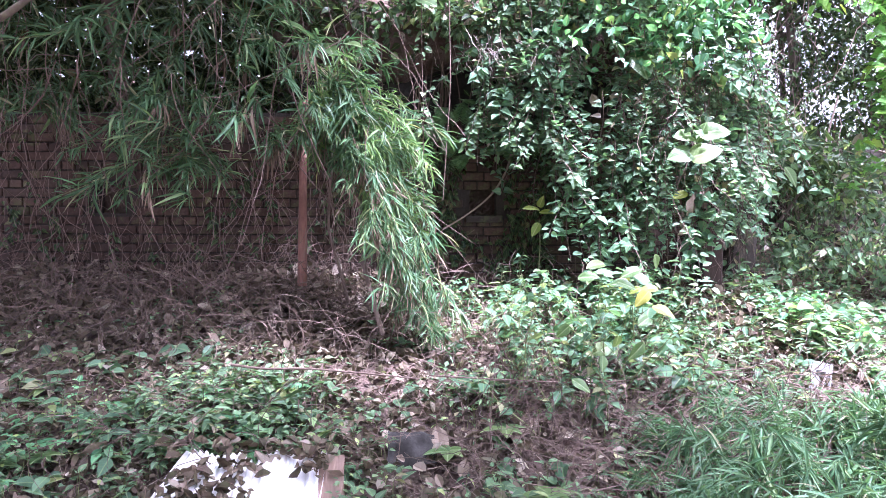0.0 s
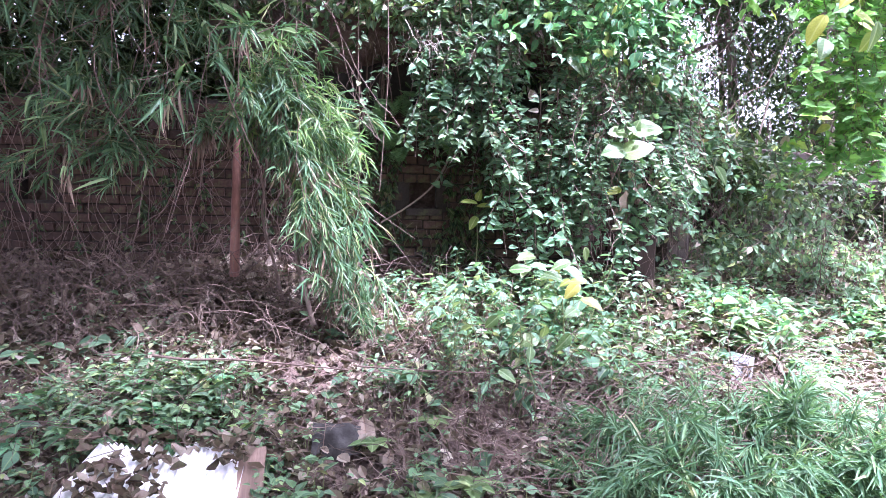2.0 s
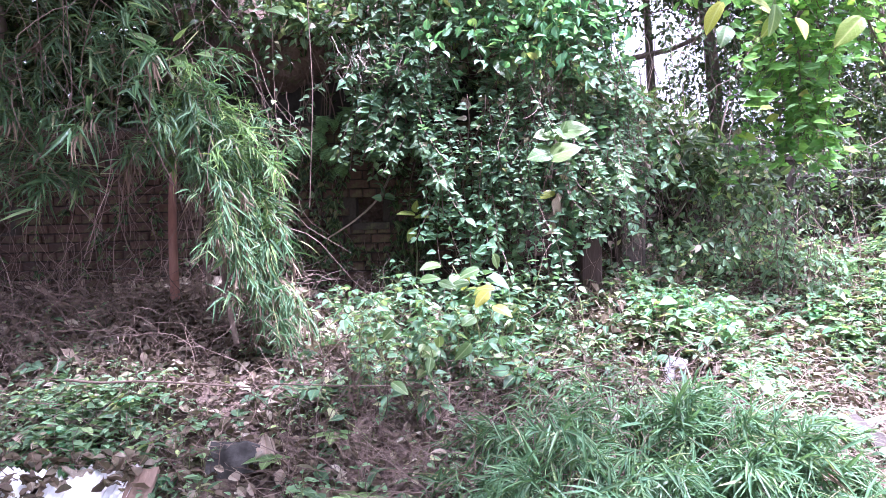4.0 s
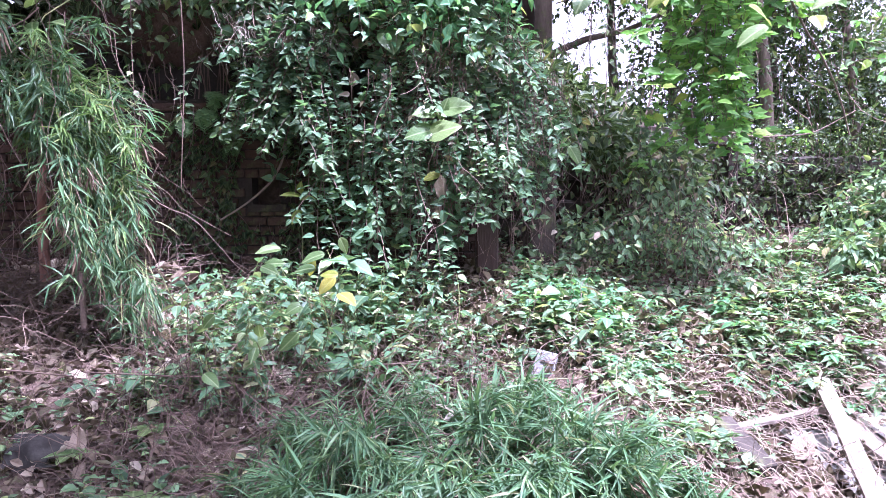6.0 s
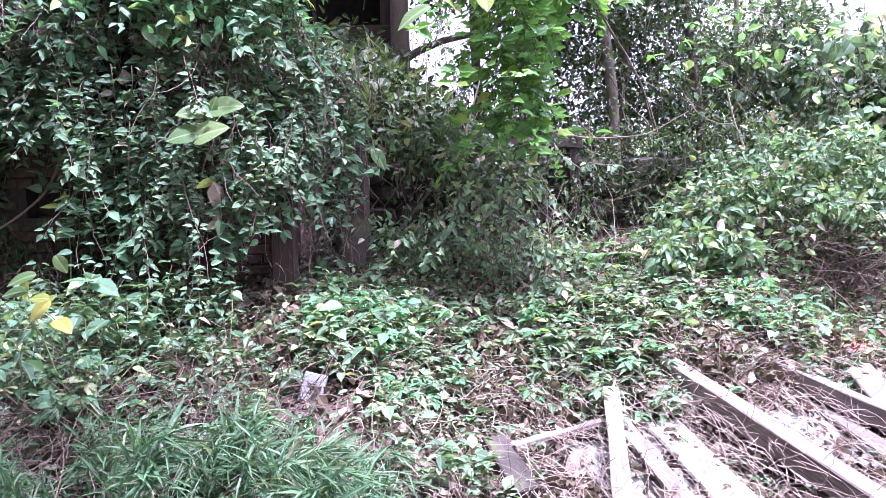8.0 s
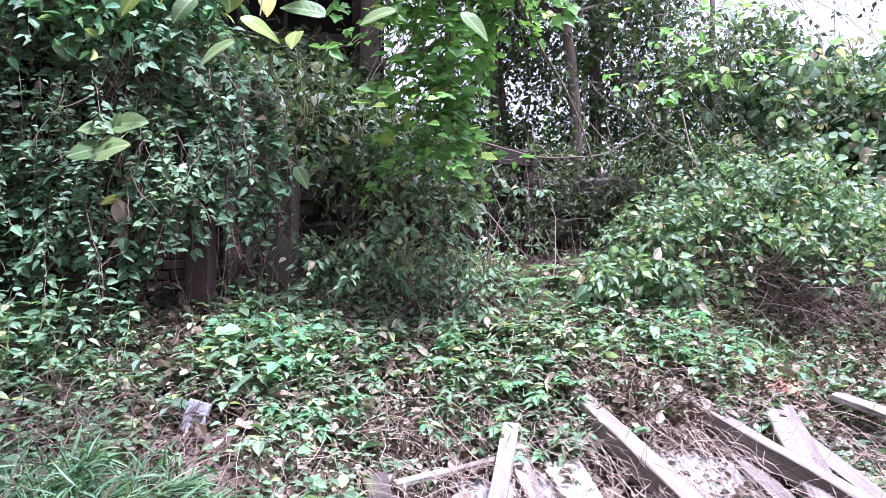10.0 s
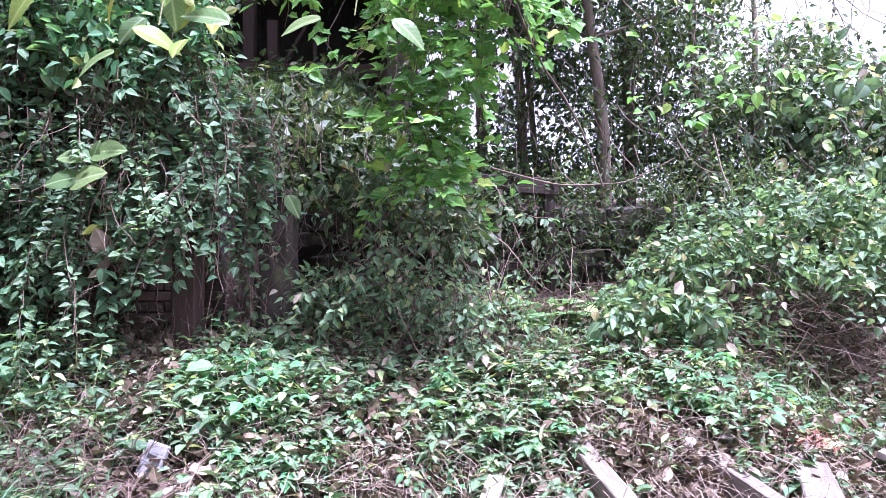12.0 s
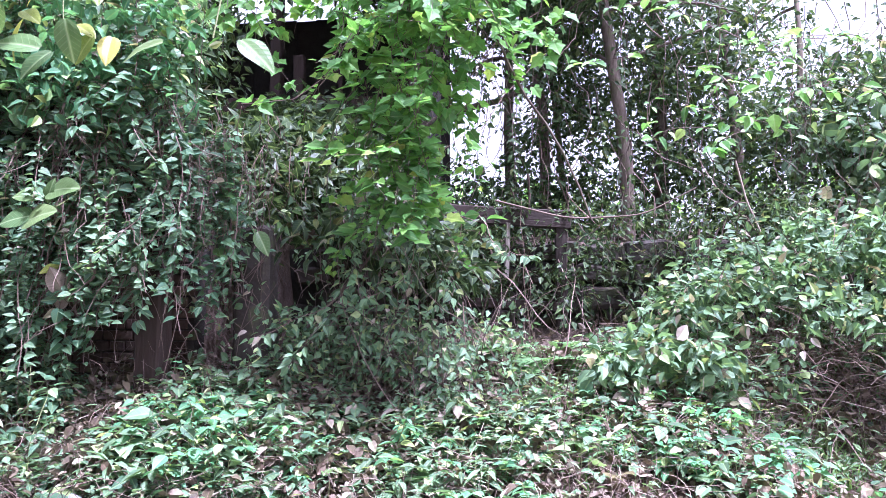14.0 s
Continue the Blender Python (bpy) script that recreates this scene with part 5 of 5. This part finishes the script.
# ---- ground cover and litter ----
def cover(label, stands):
    stems, fol = Pile(), Pile()
    for n, box, patch, freq, seed, size, tpl, k, height in stands:
        sprigs(fol, scattered(n, *box, patch, freq, seed), size, tpl, k, height, (-0.35, 0.6), stems)
    t = thing("ground_cover", label, "ground cover", kind="stuff")
    part("stem_mass", stems, LIVE, t, kind="stuff")
    part("foliage", fol, COVER, t, kind="stuff")


cover("low green plants over dead leaves on the bank", [
    (900, (-3.8, 0.4, 2.7, 3.8), 0.15, 2.6, 0.4, 0.065, OVATE, 5, (0.03, 0.18)), (500, (-3.8, 0.4, 2.7, 3.9), 0.0, 3.6, 4.4, 0.045, OVATE, 4, (0.02, 0.14)),
    (330, (-3.6, 0.4, 3.7, 5.2), 0.3, 2.9, 1.4, 0.055, OVATE, 4, (0.02, 0.16)), (230, (0.2, 2.2, 2.6, 4.4), 0.15, 3.1, 2.4, 0.06, OVATE, 4, (0.03, 0.18)), (270, (1.5, 3.2, 3.3, 4.4), 0.15, 2.6, 14.4, 0.06, OVATE, 5, (0.03, 0.18))])
cover("dense low leaves covering the upper bank", [
    (800, (1.5, 8.5, 4.15, 6.3), 0.35, 3.0, 3.4, 0.045, OVATE, 5, (0.02, 0.15)), (560, (1.5, 8.5, 4.1, 6.3), 0.25, 3.7, 8.4, 0.055, HEART, 4, (0.04, 0.24)), (420, (1.5, 8.5, 4.1, 6.3), 0.3, 4.1, 2.4, 0.034, ROUND, 6, (0.02, 0.14)), (300, (1.5, 8.5, 4.1, 6.3), 0.2, 2.2, 9.9, 0.085, LANCE, 3, (0.05, 0.3)), (260, (3.0, 8.5, 4.5, 5.4), 0.0, 2.7, 5.4, 0.075, ROUND, 3, (0.05, 0.2)),
    (300, (4.6, 7.6, 5.3, 6.6), -0.2, 2.7, 16.4, 0.06, OVATE, 4, (0.03, 0.2)), (420, (2.4, 7.0, 3.4, 4.4), 0.25, 2.7, 6.4, 0.05, OVATE, 4, (0.02, 0.14)), (330, (2.2, 4.4, 4.0, 5.2), 0.1, 1.9, 7.4, 0.1, LANCE, 6, (0.06, 0.22))])
# thin grass among the leaves at the bank's edge
fol = Pile()
P = np.concatenate([scattered(2600, 4.2, 8.5, 4.4, 5.5, 0.1, 2.2, 15.4), scattered(900, 5.2, 7.8, 4.9, 5.8, -0.1, 2.2, 15.4)])
n = len(P)
leaves(fol, P, rng.normal(0, 0.55, (n, 3)) + (0, -0.1, 0.9), rng.normal(0, 1, (n, 3)), rng.uniform(0.06, 0.19, n), BLADE, rng.uniform(0.35, 0.8, n))
tagged(part("grass", fol, SASA_LIT), "thin yellow-green grass at the edge of the bank", "grass", kind="stuff")

SEED_LEAF, SEED_LANCE = np_mesh("leaf", *OVATE), np_mesh("leaf", *LANCE)
for me in (SEED_LEAF, SEED_LANCE):
    me.materials.append(SEEDLING)


def seedling(k):
    """A small plant: a stem with single leaves in pairs or a whorl."""
    t = thing("seedling", "green seedling on the bank", "seedling", "seedlings on the bank")
    pl = Pile()
    p = wander((0, 0, -0.02), (rng.normal(0, 0.2), rng.normal(0, 0.2), 1), rng.uniform(0.07, 0.2), 5, 0.1)
    tube(pl, p, 0.003, 0.0015, 4)
    part("stem", pl, LIVE, t)
    n, size, a0 = int(rng.integers(4, 8)), rng.uniform(0.07, 0.13), rng.uniform(0, 6)
    for i in range(n):
        a, e = a0 + i * 2.4, rng.uniform(-0.35, 0.45)
        q = p[-1] if i < 3 else p[int(rng.integers(2, 5))]
        ob = part("leaf", SEED_LANCE if k % 3 == 0 else SEED_LEAF, SEEDLING, t)
        Y = Vector((math.cos(a) * math.cos(e), math.sin(a) * math.cos(e), math.sin(e)))
        X = Y.cross(Vector((rng.normal(0, 0.3), rng.normal(0, 0.3), 1))).normalized()
        sc = size * rng.uniform(0.6, 1.1)
        ob.matrix_basis = Matrix.Translation(q) @ Matrix((X, Y, X.cross(Y))).transposed().to_4x4() @ Matrix.Diagonal((sc, sc, sc, 1))
    return t


protos = [seedling(k) for k in range(16)]
for P, label in ((scattered(135, -3.2, 2.2, 2.7, 4.2, 0.1, 2.1, 9.4), "green seedling among dead leaves on the bank"), (scattered(160, 1.7, 6.8, 3.9, 5.4, 0.0, 1.3, 11.4), "pale green seedling in the ground cover")):
    for k, p in enumerate(P):
        m = Matrix.Translation(p) @ pose(0, 0, 0, rng.normal(0, 8), rng.normal(0, 8), rng.uniform(0, 360))
        if protos[k % 16].location.length < 1e-6:
            t = protos[k % 16]
            t.matrix_basis = m
        else:
            t = copy_thing(protos[k % 16], m)
        tagged(t, label)
fol = Pile()
for n, box in ((17000, (-3.8, 2.4, 2.5, 5.35)), (17000, (1.5, 8.5, 4.0, 6.6)), (7500, (2.4, 7.0, 2.9, 4.7)), (2500, (2.2, 7.5, 6.0, 7.15))):
    P = scattered(n, *box)
    P[:, 2] += rng.uniform(0.0, 0.06, n)
    D = rng.normal(0, 1, (n, 3)) * (1, 1, 0.45)
    N = np.array([0, -0.2, 1.0]) + rng.normal(0, 0.6, (n, 3))
    leaves(fol, P, D, N, 0.02 + 0.07 * rng.random(n) ** 2.4, CURL)
n = 2600
P = np.stack([rng.uniform(2.8, 6.2, n), rng.uniform(3.0, 4.4, n), np.zeros(n)], -1)
P[:, 2] = np.maximum(terrain(P[:, 0], P[:, 1]), 0.27 + 0.27 * (P[:, 1] - 4.05) - 0.25 * smoothstep(4.9, 5.7, P[:, 0])) - rng.uniform(-0.02, 0.09, n)
leaves(fol, P, rng.normal(0, 1, (n, 3)) * (1, 1, 0.4), np.array([0, -0.2, 1.0]) + rng.normal(0, 0.6, (n, 3)), 0.015 + 0.06 * rng.random(n) ** 3, CURL)
n = 8500
P = scattered(n, 1.6, 8.2, 4.0, 6.0, -0.05, 3.3, 12.4)
P[:, 2] += rng.uniform(0.04, 0.17, n)
leaves(fol, P, rng.normal(0, 1, (n, 3)) * (1, 1, 0.5), np.array([0, -0.2, 1.0]) + rng.normal(0, 0.6, (n, 3)), 0.025 + 0.06 * rng.random(n) ** 2, CURL)
n = 5200
P = np.stack([rng.uniform(-3.6, -0.15, n), rng.uniform(4.1, 5.36, n), np.zeros(n)], -1)
P[:, 2] = terrain(P[:, 0], P[:, 1]) + rng.random(n) ** 1.6 * 0.3 * smoothstep(4.1, 4.8, P[:, 1]) * (0.6 + 0.4 * wavy(P[:, 0], P[:, 1], 2.6, 0.5))
leaves(fol, P, rng.normal(0, 1, (n, 3)) * (1, 1, 0.6), np.array([0, -0.4, 1.0]) + rng.normal(0, 0.6, (n, 3)), 0.025 + 0.085 * rng.random(n) ** 2, CURL)
n = 330
P = np.stack([rng.uniform(-1.3, -0.5, n), rng.uniform(2.7, 3.16, n), np.zeros(n)], -1)
k = (wavy(P[:, 0], P[:, 1], 6.0, 0.9) > -0.05) | (P[:, 1] > 3.06)
P = P[k]
P[:, 2] = 0.262 + 0.36 * (P[:, 1] - 2.88) + rng.uniform(0.01, 0.03, len(P))
leaves(fol, P, rng.normal(0, 1, (len(P), 3)) * (1, 1, 0.4), np.array([0, -0.2, 1.0]) + rng.normal(0, 0.5, (len(P), 3)), 0.03 + 0.055 * rng.random(len(P)), CURL)
tagged(part("leaf_litter", fol, LITTER), "brown curled dead leaves covering the bank", "leaf litter", kind="stuff")


# broken straw and dry runners lying over the leaves
pl = Pile()
for n, box, lift in ((780, (1.6, 8.0, 3.7, 5.7), 0.16), (260, (2.8, 6.4, 3.3, 4.5), 0.1), (260, (-3.4, 1.6, 2.7, 4.2), 0.07)):
    for p in scattered(n, *box, -0.1, 2.4, 21.4):
        a = rng.uniform(0, 6.3)
        q = wander(p + (0, 0, rng.uniform(0.01, lift)), (np.cos(a), np.sin(a), rng.normal(0.1, 0.25)), rng.uniform(0.1, 0.45), 6, 0.18, (0, 0, -0.25))
        q[:, 2] = np.maximum(q[:, 2], terrain(q[:, 0], q[:, 1]) + 0.008)
        tube(pl, q, rng.uniform(0.0012, 0.0032), 0.001, 3)
tagged(part("dry_straw", pl, STRAW), "bleached broken straw and dry runners lying over the leaves", "straw", kind="stuff")

# ---- big leaves that can be told apart ----
def leaf_mesh(tpl, name="leaf"):
    return np_mesh(name, *tpl)


def fine_leaf(width, power, base, fold, droop, ripple=0.0):
    """A large leaf with a smooth outline, a lifted blade and a rippled edge."""
    V, T, UV = [], [], []
    ys = np.linspace(0, 1, 13)
    for k, y in enumerate(ys):
        w = width * (math.sin(math.pi * min(1.0, base + (1 - base) * y ** power))) ** 0.8 if k < 12 else 0.0
        for u in (-1.0, -0.55, 0.0, 0.55, 1.0):
            z = -droop * y * y + fold * w * abs(u) - 0.5 * fold * w * u * u + ripple * abs(u) * math.sin(9.0 * y + 2.0 * u)
            V.append((u * w, y - 0.1 * abs(u) * (1 - y) * base * 3, z))
            UV.append((u * w, y))
    for k in range(12):
        for i in range(4):
            a, b = 5 * k + i, 5 * k + 5 + i
            T += [(a, a + 1, b + 1), (a, b + 1, b)] if k < 11 else [(a, a + 1, 5 * k + 7)]
    return np.array(V, float), np.array(T), np.array(UV, float)


BIG_ROUND, BIG_OVATE, BIG_LOBED, BIG_CURL = leaf_mesh(fine_leaf(0.43, 0.85, 0.16, 0.25, 0.2, 0.012)), leaf_mesh(fine_leaf(0.29, 0.8, 0.05, 0.35, 0.22, 0.012)), leaf_mesh(LOBED), leaf_mesh(fine_leaf(0.33, 0.8, 0.08, 1.0, -0.35, 0.07))


def leaf_at(me, parent, p, d, n, size, material):
    Y = Vector(d).normalized()
    X = Y.cross(Vector(n)).normalized()
    Z = X.cross(Y)
    ob = part("leaf", me, material, parent)
    ob.matrix_basis = Matrix.Translation(p) @ Matrix((X, Y, Z)).transposed().to_4x4() @ Matrix.Diagonal((size, size, size, 1))
    return ob


def copy_mesh(me, material):
    m2 = me.copy()
    m2.materials.clear()
    m2.materials.append(material)
    return m2


ROUND_M, OVATE_M, YELLOW_M, LOBED_M, DEAD_M = copy_mesh(BIG_ROUND, BIGLEAF), copy_mesh(BIG_OVATE, BIGLEAF), copy_mesh(BIG_OVATE, YELLOW), copy_mesh(BIG_LOBED, YELLOW), copy_mesh(BIG_CURL, DEADBIG)


def sprig(label, at, stem, items, mat=BIGLEAF):
    """A vine shoot with big single leaves: items are (mesh, offset, direction, normal, length)."""
    t = thing("vine_shoot", label, "vine", "big-leaved vine shoots", at=at)
    pl = Pile()
    tube(pl, smooth_path(stem), 0.0045, 0.0025, 5)
    part("stem", pl, LIVE, t)
    for me, o, d, n, s in items:
        leaf_at(me, t, o, d, n, s, mat)
    return t


sprig("pale round leaves on a shoot before the ivy", (1.7, 4.42, 1.9), [(0.1, 0.35, 0.3), (0.08, 0.2, 0.15), (0.02, 0.02, 0.02), (0, -0.02, 0)], [
    (ROUND_M, (-0.02, 0, 0.02), (-0.9, -0.25, -0.15), (0.1, -0.8, 0.6), 0.17), (ROUND_M, (-0.02, -0.02, -0.01), (0.9, -0.3, 0.35), (-0.3, -0.8, 0.6), 0.2),
    (ROUND_M, (0.06, 0.05, 0.16), (0.9, -0.3, 0.15), (0, -0.8, 0.6), 0.19), (ROUND_M, (0.0, 0.05, 0.14), (-0.8, -0.4, 0.0), (0, -0.8, 0.6), 0.14),
    (OVATE_M, (0.04, 0.05, 0.1), (0.3, -0.3, 0.8), (0, -0.9, 0.4), 0.14)])
sprig("pale leaf pair below the ivy", (2.42, 5.05, 1.78), [(-0.1, 0.3, 0.25), (-0.03, 0.1, 0.15), (0, 0, 0)], [
    (ROUND_M, (-0.02, 0, 0.03), (-0.7, -0.5, 0.1), (0, -0.5, 0.9), 0.15), (ROUND_M, (0.02, 0, 0), (0.3, -0.5, -0.35), (0, -0.8, 0.5), 0.09), (OVATE_M, (0.25, 0.05, 0.1), (0.5, -0.3, -0.8), (0.2, -0.8, 0.4), 0.17)])
sprig("broad pale leaves high on the ivy", (1.4, 4.72, 2.62), [(0.1, 0.4, 0.3), (0.0, 0.1, 0.1), (-0.02, -0.02, 0)], [
    (ROUND_M, (0, 0, 0), (0.2, -0.6, -0.7), (0, -0.8, 0.5), 0.2), (ROUND_M, (0.02, 0, 0.06), (0.9, -0.4, 0.1), (0, -0.4, 0.9), 0.16), (ROUND_M, (-0.05, 0, 0.08), (-0.9, -0.4, 0.15), (0, -0.3, 0.9), 0.16),
    (OVATE_M, (-0.15, 0.05, 0.2), (-0.6, -0.6, 0.1), (0, -0.3, 0.9), 0.19), (OVATE_M, (0.12, 0.05, 0.25), (0.6, -0.6, 0.1), (0, -0.3, 0.9), 0.2)])
sprig("yellow-green seedling leaves before the wall", (0.74, 4.9, 1.42), [(0.0, 0, -0.35), (0.01, 0, -0.15), (0, 0, 0.05)], [
    (YELLOW_M, (0, 0, 0.1), (0.8, -0.4, 0.1), (0, -0.5, 0.9), 0.13), (YELLOW_M, (0, 0, 0.12), (-0.8, -0.4, 0.2), (0, -0.5, 0.9), 0.14), (YELLOW_M, (0, 0, 0.02), (-0.4, -0.4, -0.6), (0, -0.8, 0.5), 0.12), (YELLOW_M, (0, 0, 0.14), (0.1, -0.5, 0.5), (0, -0.8, 0.4), 0.1)], YELLOW)
sprig("bright leaves crowning the bamboo grass", (-0.78, 4.3, 2.6), [(0.0, 0.5, 0.3), (0, 0.2, 0.1), (0.1, 0, 0)], [
    (ROUND_M, (-0.1, 0, 0.08), (-0.6, -0.5, 0.3), (0, -0.6, 0.8), 0.16), (ROUND_M, (0.05, 0, 0.1), (0.5, -0.5, 0.4), (0, -0.6, 0.8), 0.16), (OVATE_M, (0.16, 0, 0), (0.8, -0.5, -0.1), (0, -0.5, 0.9), 0.15), (OVATE_M, (0.05, 0, 0), (0.3, -0.6, -0.5), (0, -0.8, 0.5), 0.15), (ROUND_M, (0.65, 0.0, 0.28), (0.5, -0.4, -0.2), (0, -0.6, 0.8), 0.14)])
def shoot_items(n, spread, size, meshes, drop=0.4):
    out = []
    for k in range(n):
        a = rng.uniform(0, 2 * np.pi)
        o = (rng.normal(0, spread), rng.normal(0, spread * 0.5), rng.normal(0.1, spread))
        out.append((meshes[k % len(meshes)], o, (np.cos(a), 0.5 * np.sin(a) - 0.3, -drop + rng.normal(0, 0.35)), (rng.normal(0, 0.3), -0.7, 0.7), size * rng.uniform(0.6, 1.15)))
    return out


sprig("yellowing leaves hanging overhead", (2.55, 3.4, 2.5), [(0.1, 0.1, 0.75), (0.0, 0.05, 0.4), (0.05, 0, 0)], shoot_items(13, 0.13, 0.15, [YELLOW_M, YELLOW_M, OVATE_M], 0.6), YELLOW)
sprig("big yellow-green leaves hanging overhead", (2.9, 2.66, 2.12), [(0.1, 0.1, 0.8), (0.05, 0.05, 0.4), (0.0, 0, 0)], shoot_items(10, 0.13, 0.13, [YELLOW_M, OVATE_M]), YELLOW)
sprig("yellow-green lobed leaves hanging overhead", (3.4, 2.95, 2.25), [(0.1, 0.1, 0.7), (0.05, 0.05, 0.4), (0.0, 0, 0)], shoot_items(9, 0.14, 0.12, [OVATE_M, YELLOW_M]), YELLOW)
sprig("broad-leaved shoot in the shrub", (0.85, 3.35, 0.85), [(0.05, 0.15, -0.25), (0.02, 0.05, -0.1), (0, 0, 0)], shoot_items(8, 0.14, 0.11, [OVATE_M, OVATE_M, ROUND_M]))
sprig("green and yellow leaves in the shrub", (1.1, 3.7, 0.98), [(0.05, 0.1, -0.3), (0.02, 0.05, -0.1), (0, 0, 0)], shoot_items(10, 0.12, 0.12, [OVATE_M, YELLOW_M]))
for x, y, s in ((0.3, 2.75, 0.17), (0.5, 2.85, 0.15), (0.05, 3.2, 0.12), (0.35, 3.35, 0.13), (-2.1, 3.0, 0.12), (-1.9, 3.1, 0.1), (3.86, 4.87, 0.15), (4.6, 4.75, 0.12), (3.3, 4.55, 0.12), (5.35, 4.95, 0.13), (2.2, 4.25, 0.14)):
    z = float(terrain(x, y))
    sprig("low plant with large green leaves on the bank", (x, y, z + 0.1), [(0, 0, -0.12), (0.01, 0, -0.05), (0, 0, 0)], [(OVATE_M, (0, 0, 0), (np.cos(a), np.sin(a), 0.15), (0, 0, 1), s * q) for a, q in ((0.3, 1.0), (2.0, 0.9), (3.4, 1.05), (4.7, 0.95), (5.6, 0.8))])

sprig("yellow leaf above a withered one", (1.73, 4.6, 1.66), [(0.05, 0.2, 0.15), (0.02, 0.1, 0.08), (0, 0, 0)], [(YELLOW_M, (0, 0, 0), (-0.8, -0.3, -0.2), (0, -0.8, 0.6), 0.12), (OVATE_M, (0.1, 0, -0.05), (0.9, -0.3, 0.1), (0, -0.8, 0.6), 0.12)], YELLOW)

# withered rags of dead leaves
for x, y, z, s in ((1.76, 4.6, 1.5, 0.17), (1.84, 4.62, 1.56, 0.15), (1.72, 4.62, 1.42, 0.11), (1.6, 4.72, 1.95, 0.1), (0.6, 4.95, 2.62, 0.18), (0.5, 4.95, 2.72, 0.2), (0.68, 4.92, 2.52, 0.15), (2.4, 5.1, 1.72, 0.08), (3.28, 5.2, 2.04, 0.12), (1.15, 4.85, 2.3, 0.12), (2.0, 4.85, 2.4, 0.11)):
    ob = part("withered_leaf", DEAD_M, DEADBIG)
    ob.matrix_basis = Matrix.Translation((x, y, z)) @ pose(0, 0, 0, rng.uniform(50, 120), rng.uniform(-30, 30), rng.uniform(130, 230)) @ Matrix.Diagonal((s, s, s, 1))
    tagged(ob, "withered brown leaf caught in the vines", "leaf", "withered leaves")
# big dead leaves on the ground
for k in range(120):
    if k < 75:
        x, y = rng.uniform(-2.8, 1.3), rng.uniform(3.0, 4.9)
    else:
        x, y = rng.uniform(2.4, 6.5), rng.uniform(3.6, 5.2)
    s = rng.uniform(0.1, 0.19)
    ob = part("fallen_leaf", DEAD_M, DEADBIG)
    ob.matrix_basis = Matrix.Translation((x, y, float(terrain(x, y)) + 0.03)) @ pose(0, 0, 0, rng.uniform(-10, 35), rng.uniform(-30, 30), rng.uniform(0, 360)) @ Matrix.Diagonal((s, s, s, 1))
    tagged(ob, "large curled brown leaf fallen on the bank", "leaf", "fallen leaves")

# crumpled dark sheet half buried in the bank
pl = Pile()
U, W = np.meshgrid(np.linspace(-0.12, 0.12, 22), np.linspace(-0.09, 0.09, 18))
Z = 0.035 * wavy(U, W, 16, 0.4) + 0.02 * wavy(U, W, 37, 2.4)
i2 = np.arange(U.size).reshape(U.shape)
q2 = np.stack([i2[:-1, :-1], i2[:-1, 1:], i2[1:, 1:], i2[1:, :-1]], -1).reshape(-1, 4)
t2 = np.concatenate([q2[:, [0, 1, 2]], q2[:, [0, 2, 3]]])
pl.add(np.stack([U, W, Z], -1).reshape(-1, 3), t2)
pl.add(np.stack([U, W, Z - 0.004], -1).reshape(-1, 3), t2[:, ::-1])
ob = part("plastic_sheet", pl.mesh("plastic_sheet", True), HOLE)
ob.matrix_basis = pose(-0.13, 3.22, 0.33, 42, 5, 8)
tagged(ob, "crumpled dark grey plastic sheet half buried in dead stems", "plastic sheet")

# matted dry fibre on the wall top
pl = Pile()
for k in range(420):
    c = np.array([0.6, 5.02, 2.72]) + rng.normal(0, 1, 3) * (0.22, 0.08, 0.07)
    tube(pl, wander(c, (0.6, -0.3, -0.6) + rng.normal(0, 0.4, 3), rng.uniform(0.08, 0.28), 6, 0.28, (0, 0, -0.9)), 0.0017, 0.001, 3)
tagged(part("dry_fibre", pl, NETTING), "matted pale dry fibre hanging off the wall top", "dead stems", kind="stuff")

# ---- bricks: English bond ----
def brick_mesh(w):
    bm = box_bm(w - 0.011, 0.05, COURSE - 0.011, 0.004)
    me = bpy.data.meshes.new("brick")
    bm.to_mesh(me)
    bm.free()
    return me


STRETCH, HEAD, STRETCH_J, HEAD_J = brick_mesh(0.22), brick_mesh(0.11), brick_mesh(0.22), brick_mesh(0.11)
for me in (STRETCH, HEAD):
    me.materials.append(BRICK)
rest = Pile()
row = 0
z = WALL_Z0 + 0.09
brick_count = 0
while z < WALL_TOP:
    w, me, mj = (0.22, STRETCH, STRETCH_J) if row % 2 else (0.11, HEAD, HEAD_J)
    x = WALL_X0 + (0.055 if row % 2 else 0.0) + w / 2
    while x < WALL_X1:
        if not any(h[0] - w * 0.35 < x < h[1] + w * 0.35 and h[2] - 0.01 < z < h[3] + 0.01 for h in HOLES):
            m = pose(x, WALL_Y + 0.014 + rng.normal(0, 0.002), z + rng.normal(0, 0.0012), 0, rng.normal(0, 0.35), rng.normal(0, 0.5))
            near = -2.6 < x < 0.95 and 0.98 < z < 1.85
            if near and brick_count < 300:
                part("brick", me, BRICK, wall_north).matrix_basis = m
                brick_count += 1
            else:
                V = np.array([m @ v.co for v in mj.vertices])
                mj.calc_loop_triangles()
                rest.add(V, np.array([t.vertices[:] for t in mj.loop_triangles]))
        x += w
    z += COURSE
    row += 1
part("brickwork", rest, BRICKS, wall_north, kind="stuff")
ledge = part("brick", box_bm(0.3, 0.06, 0.06, 0.005, 0.003), STONE, wall_north)
ledge.location = (0.36, WALL_Y + 0.004, 1.468)
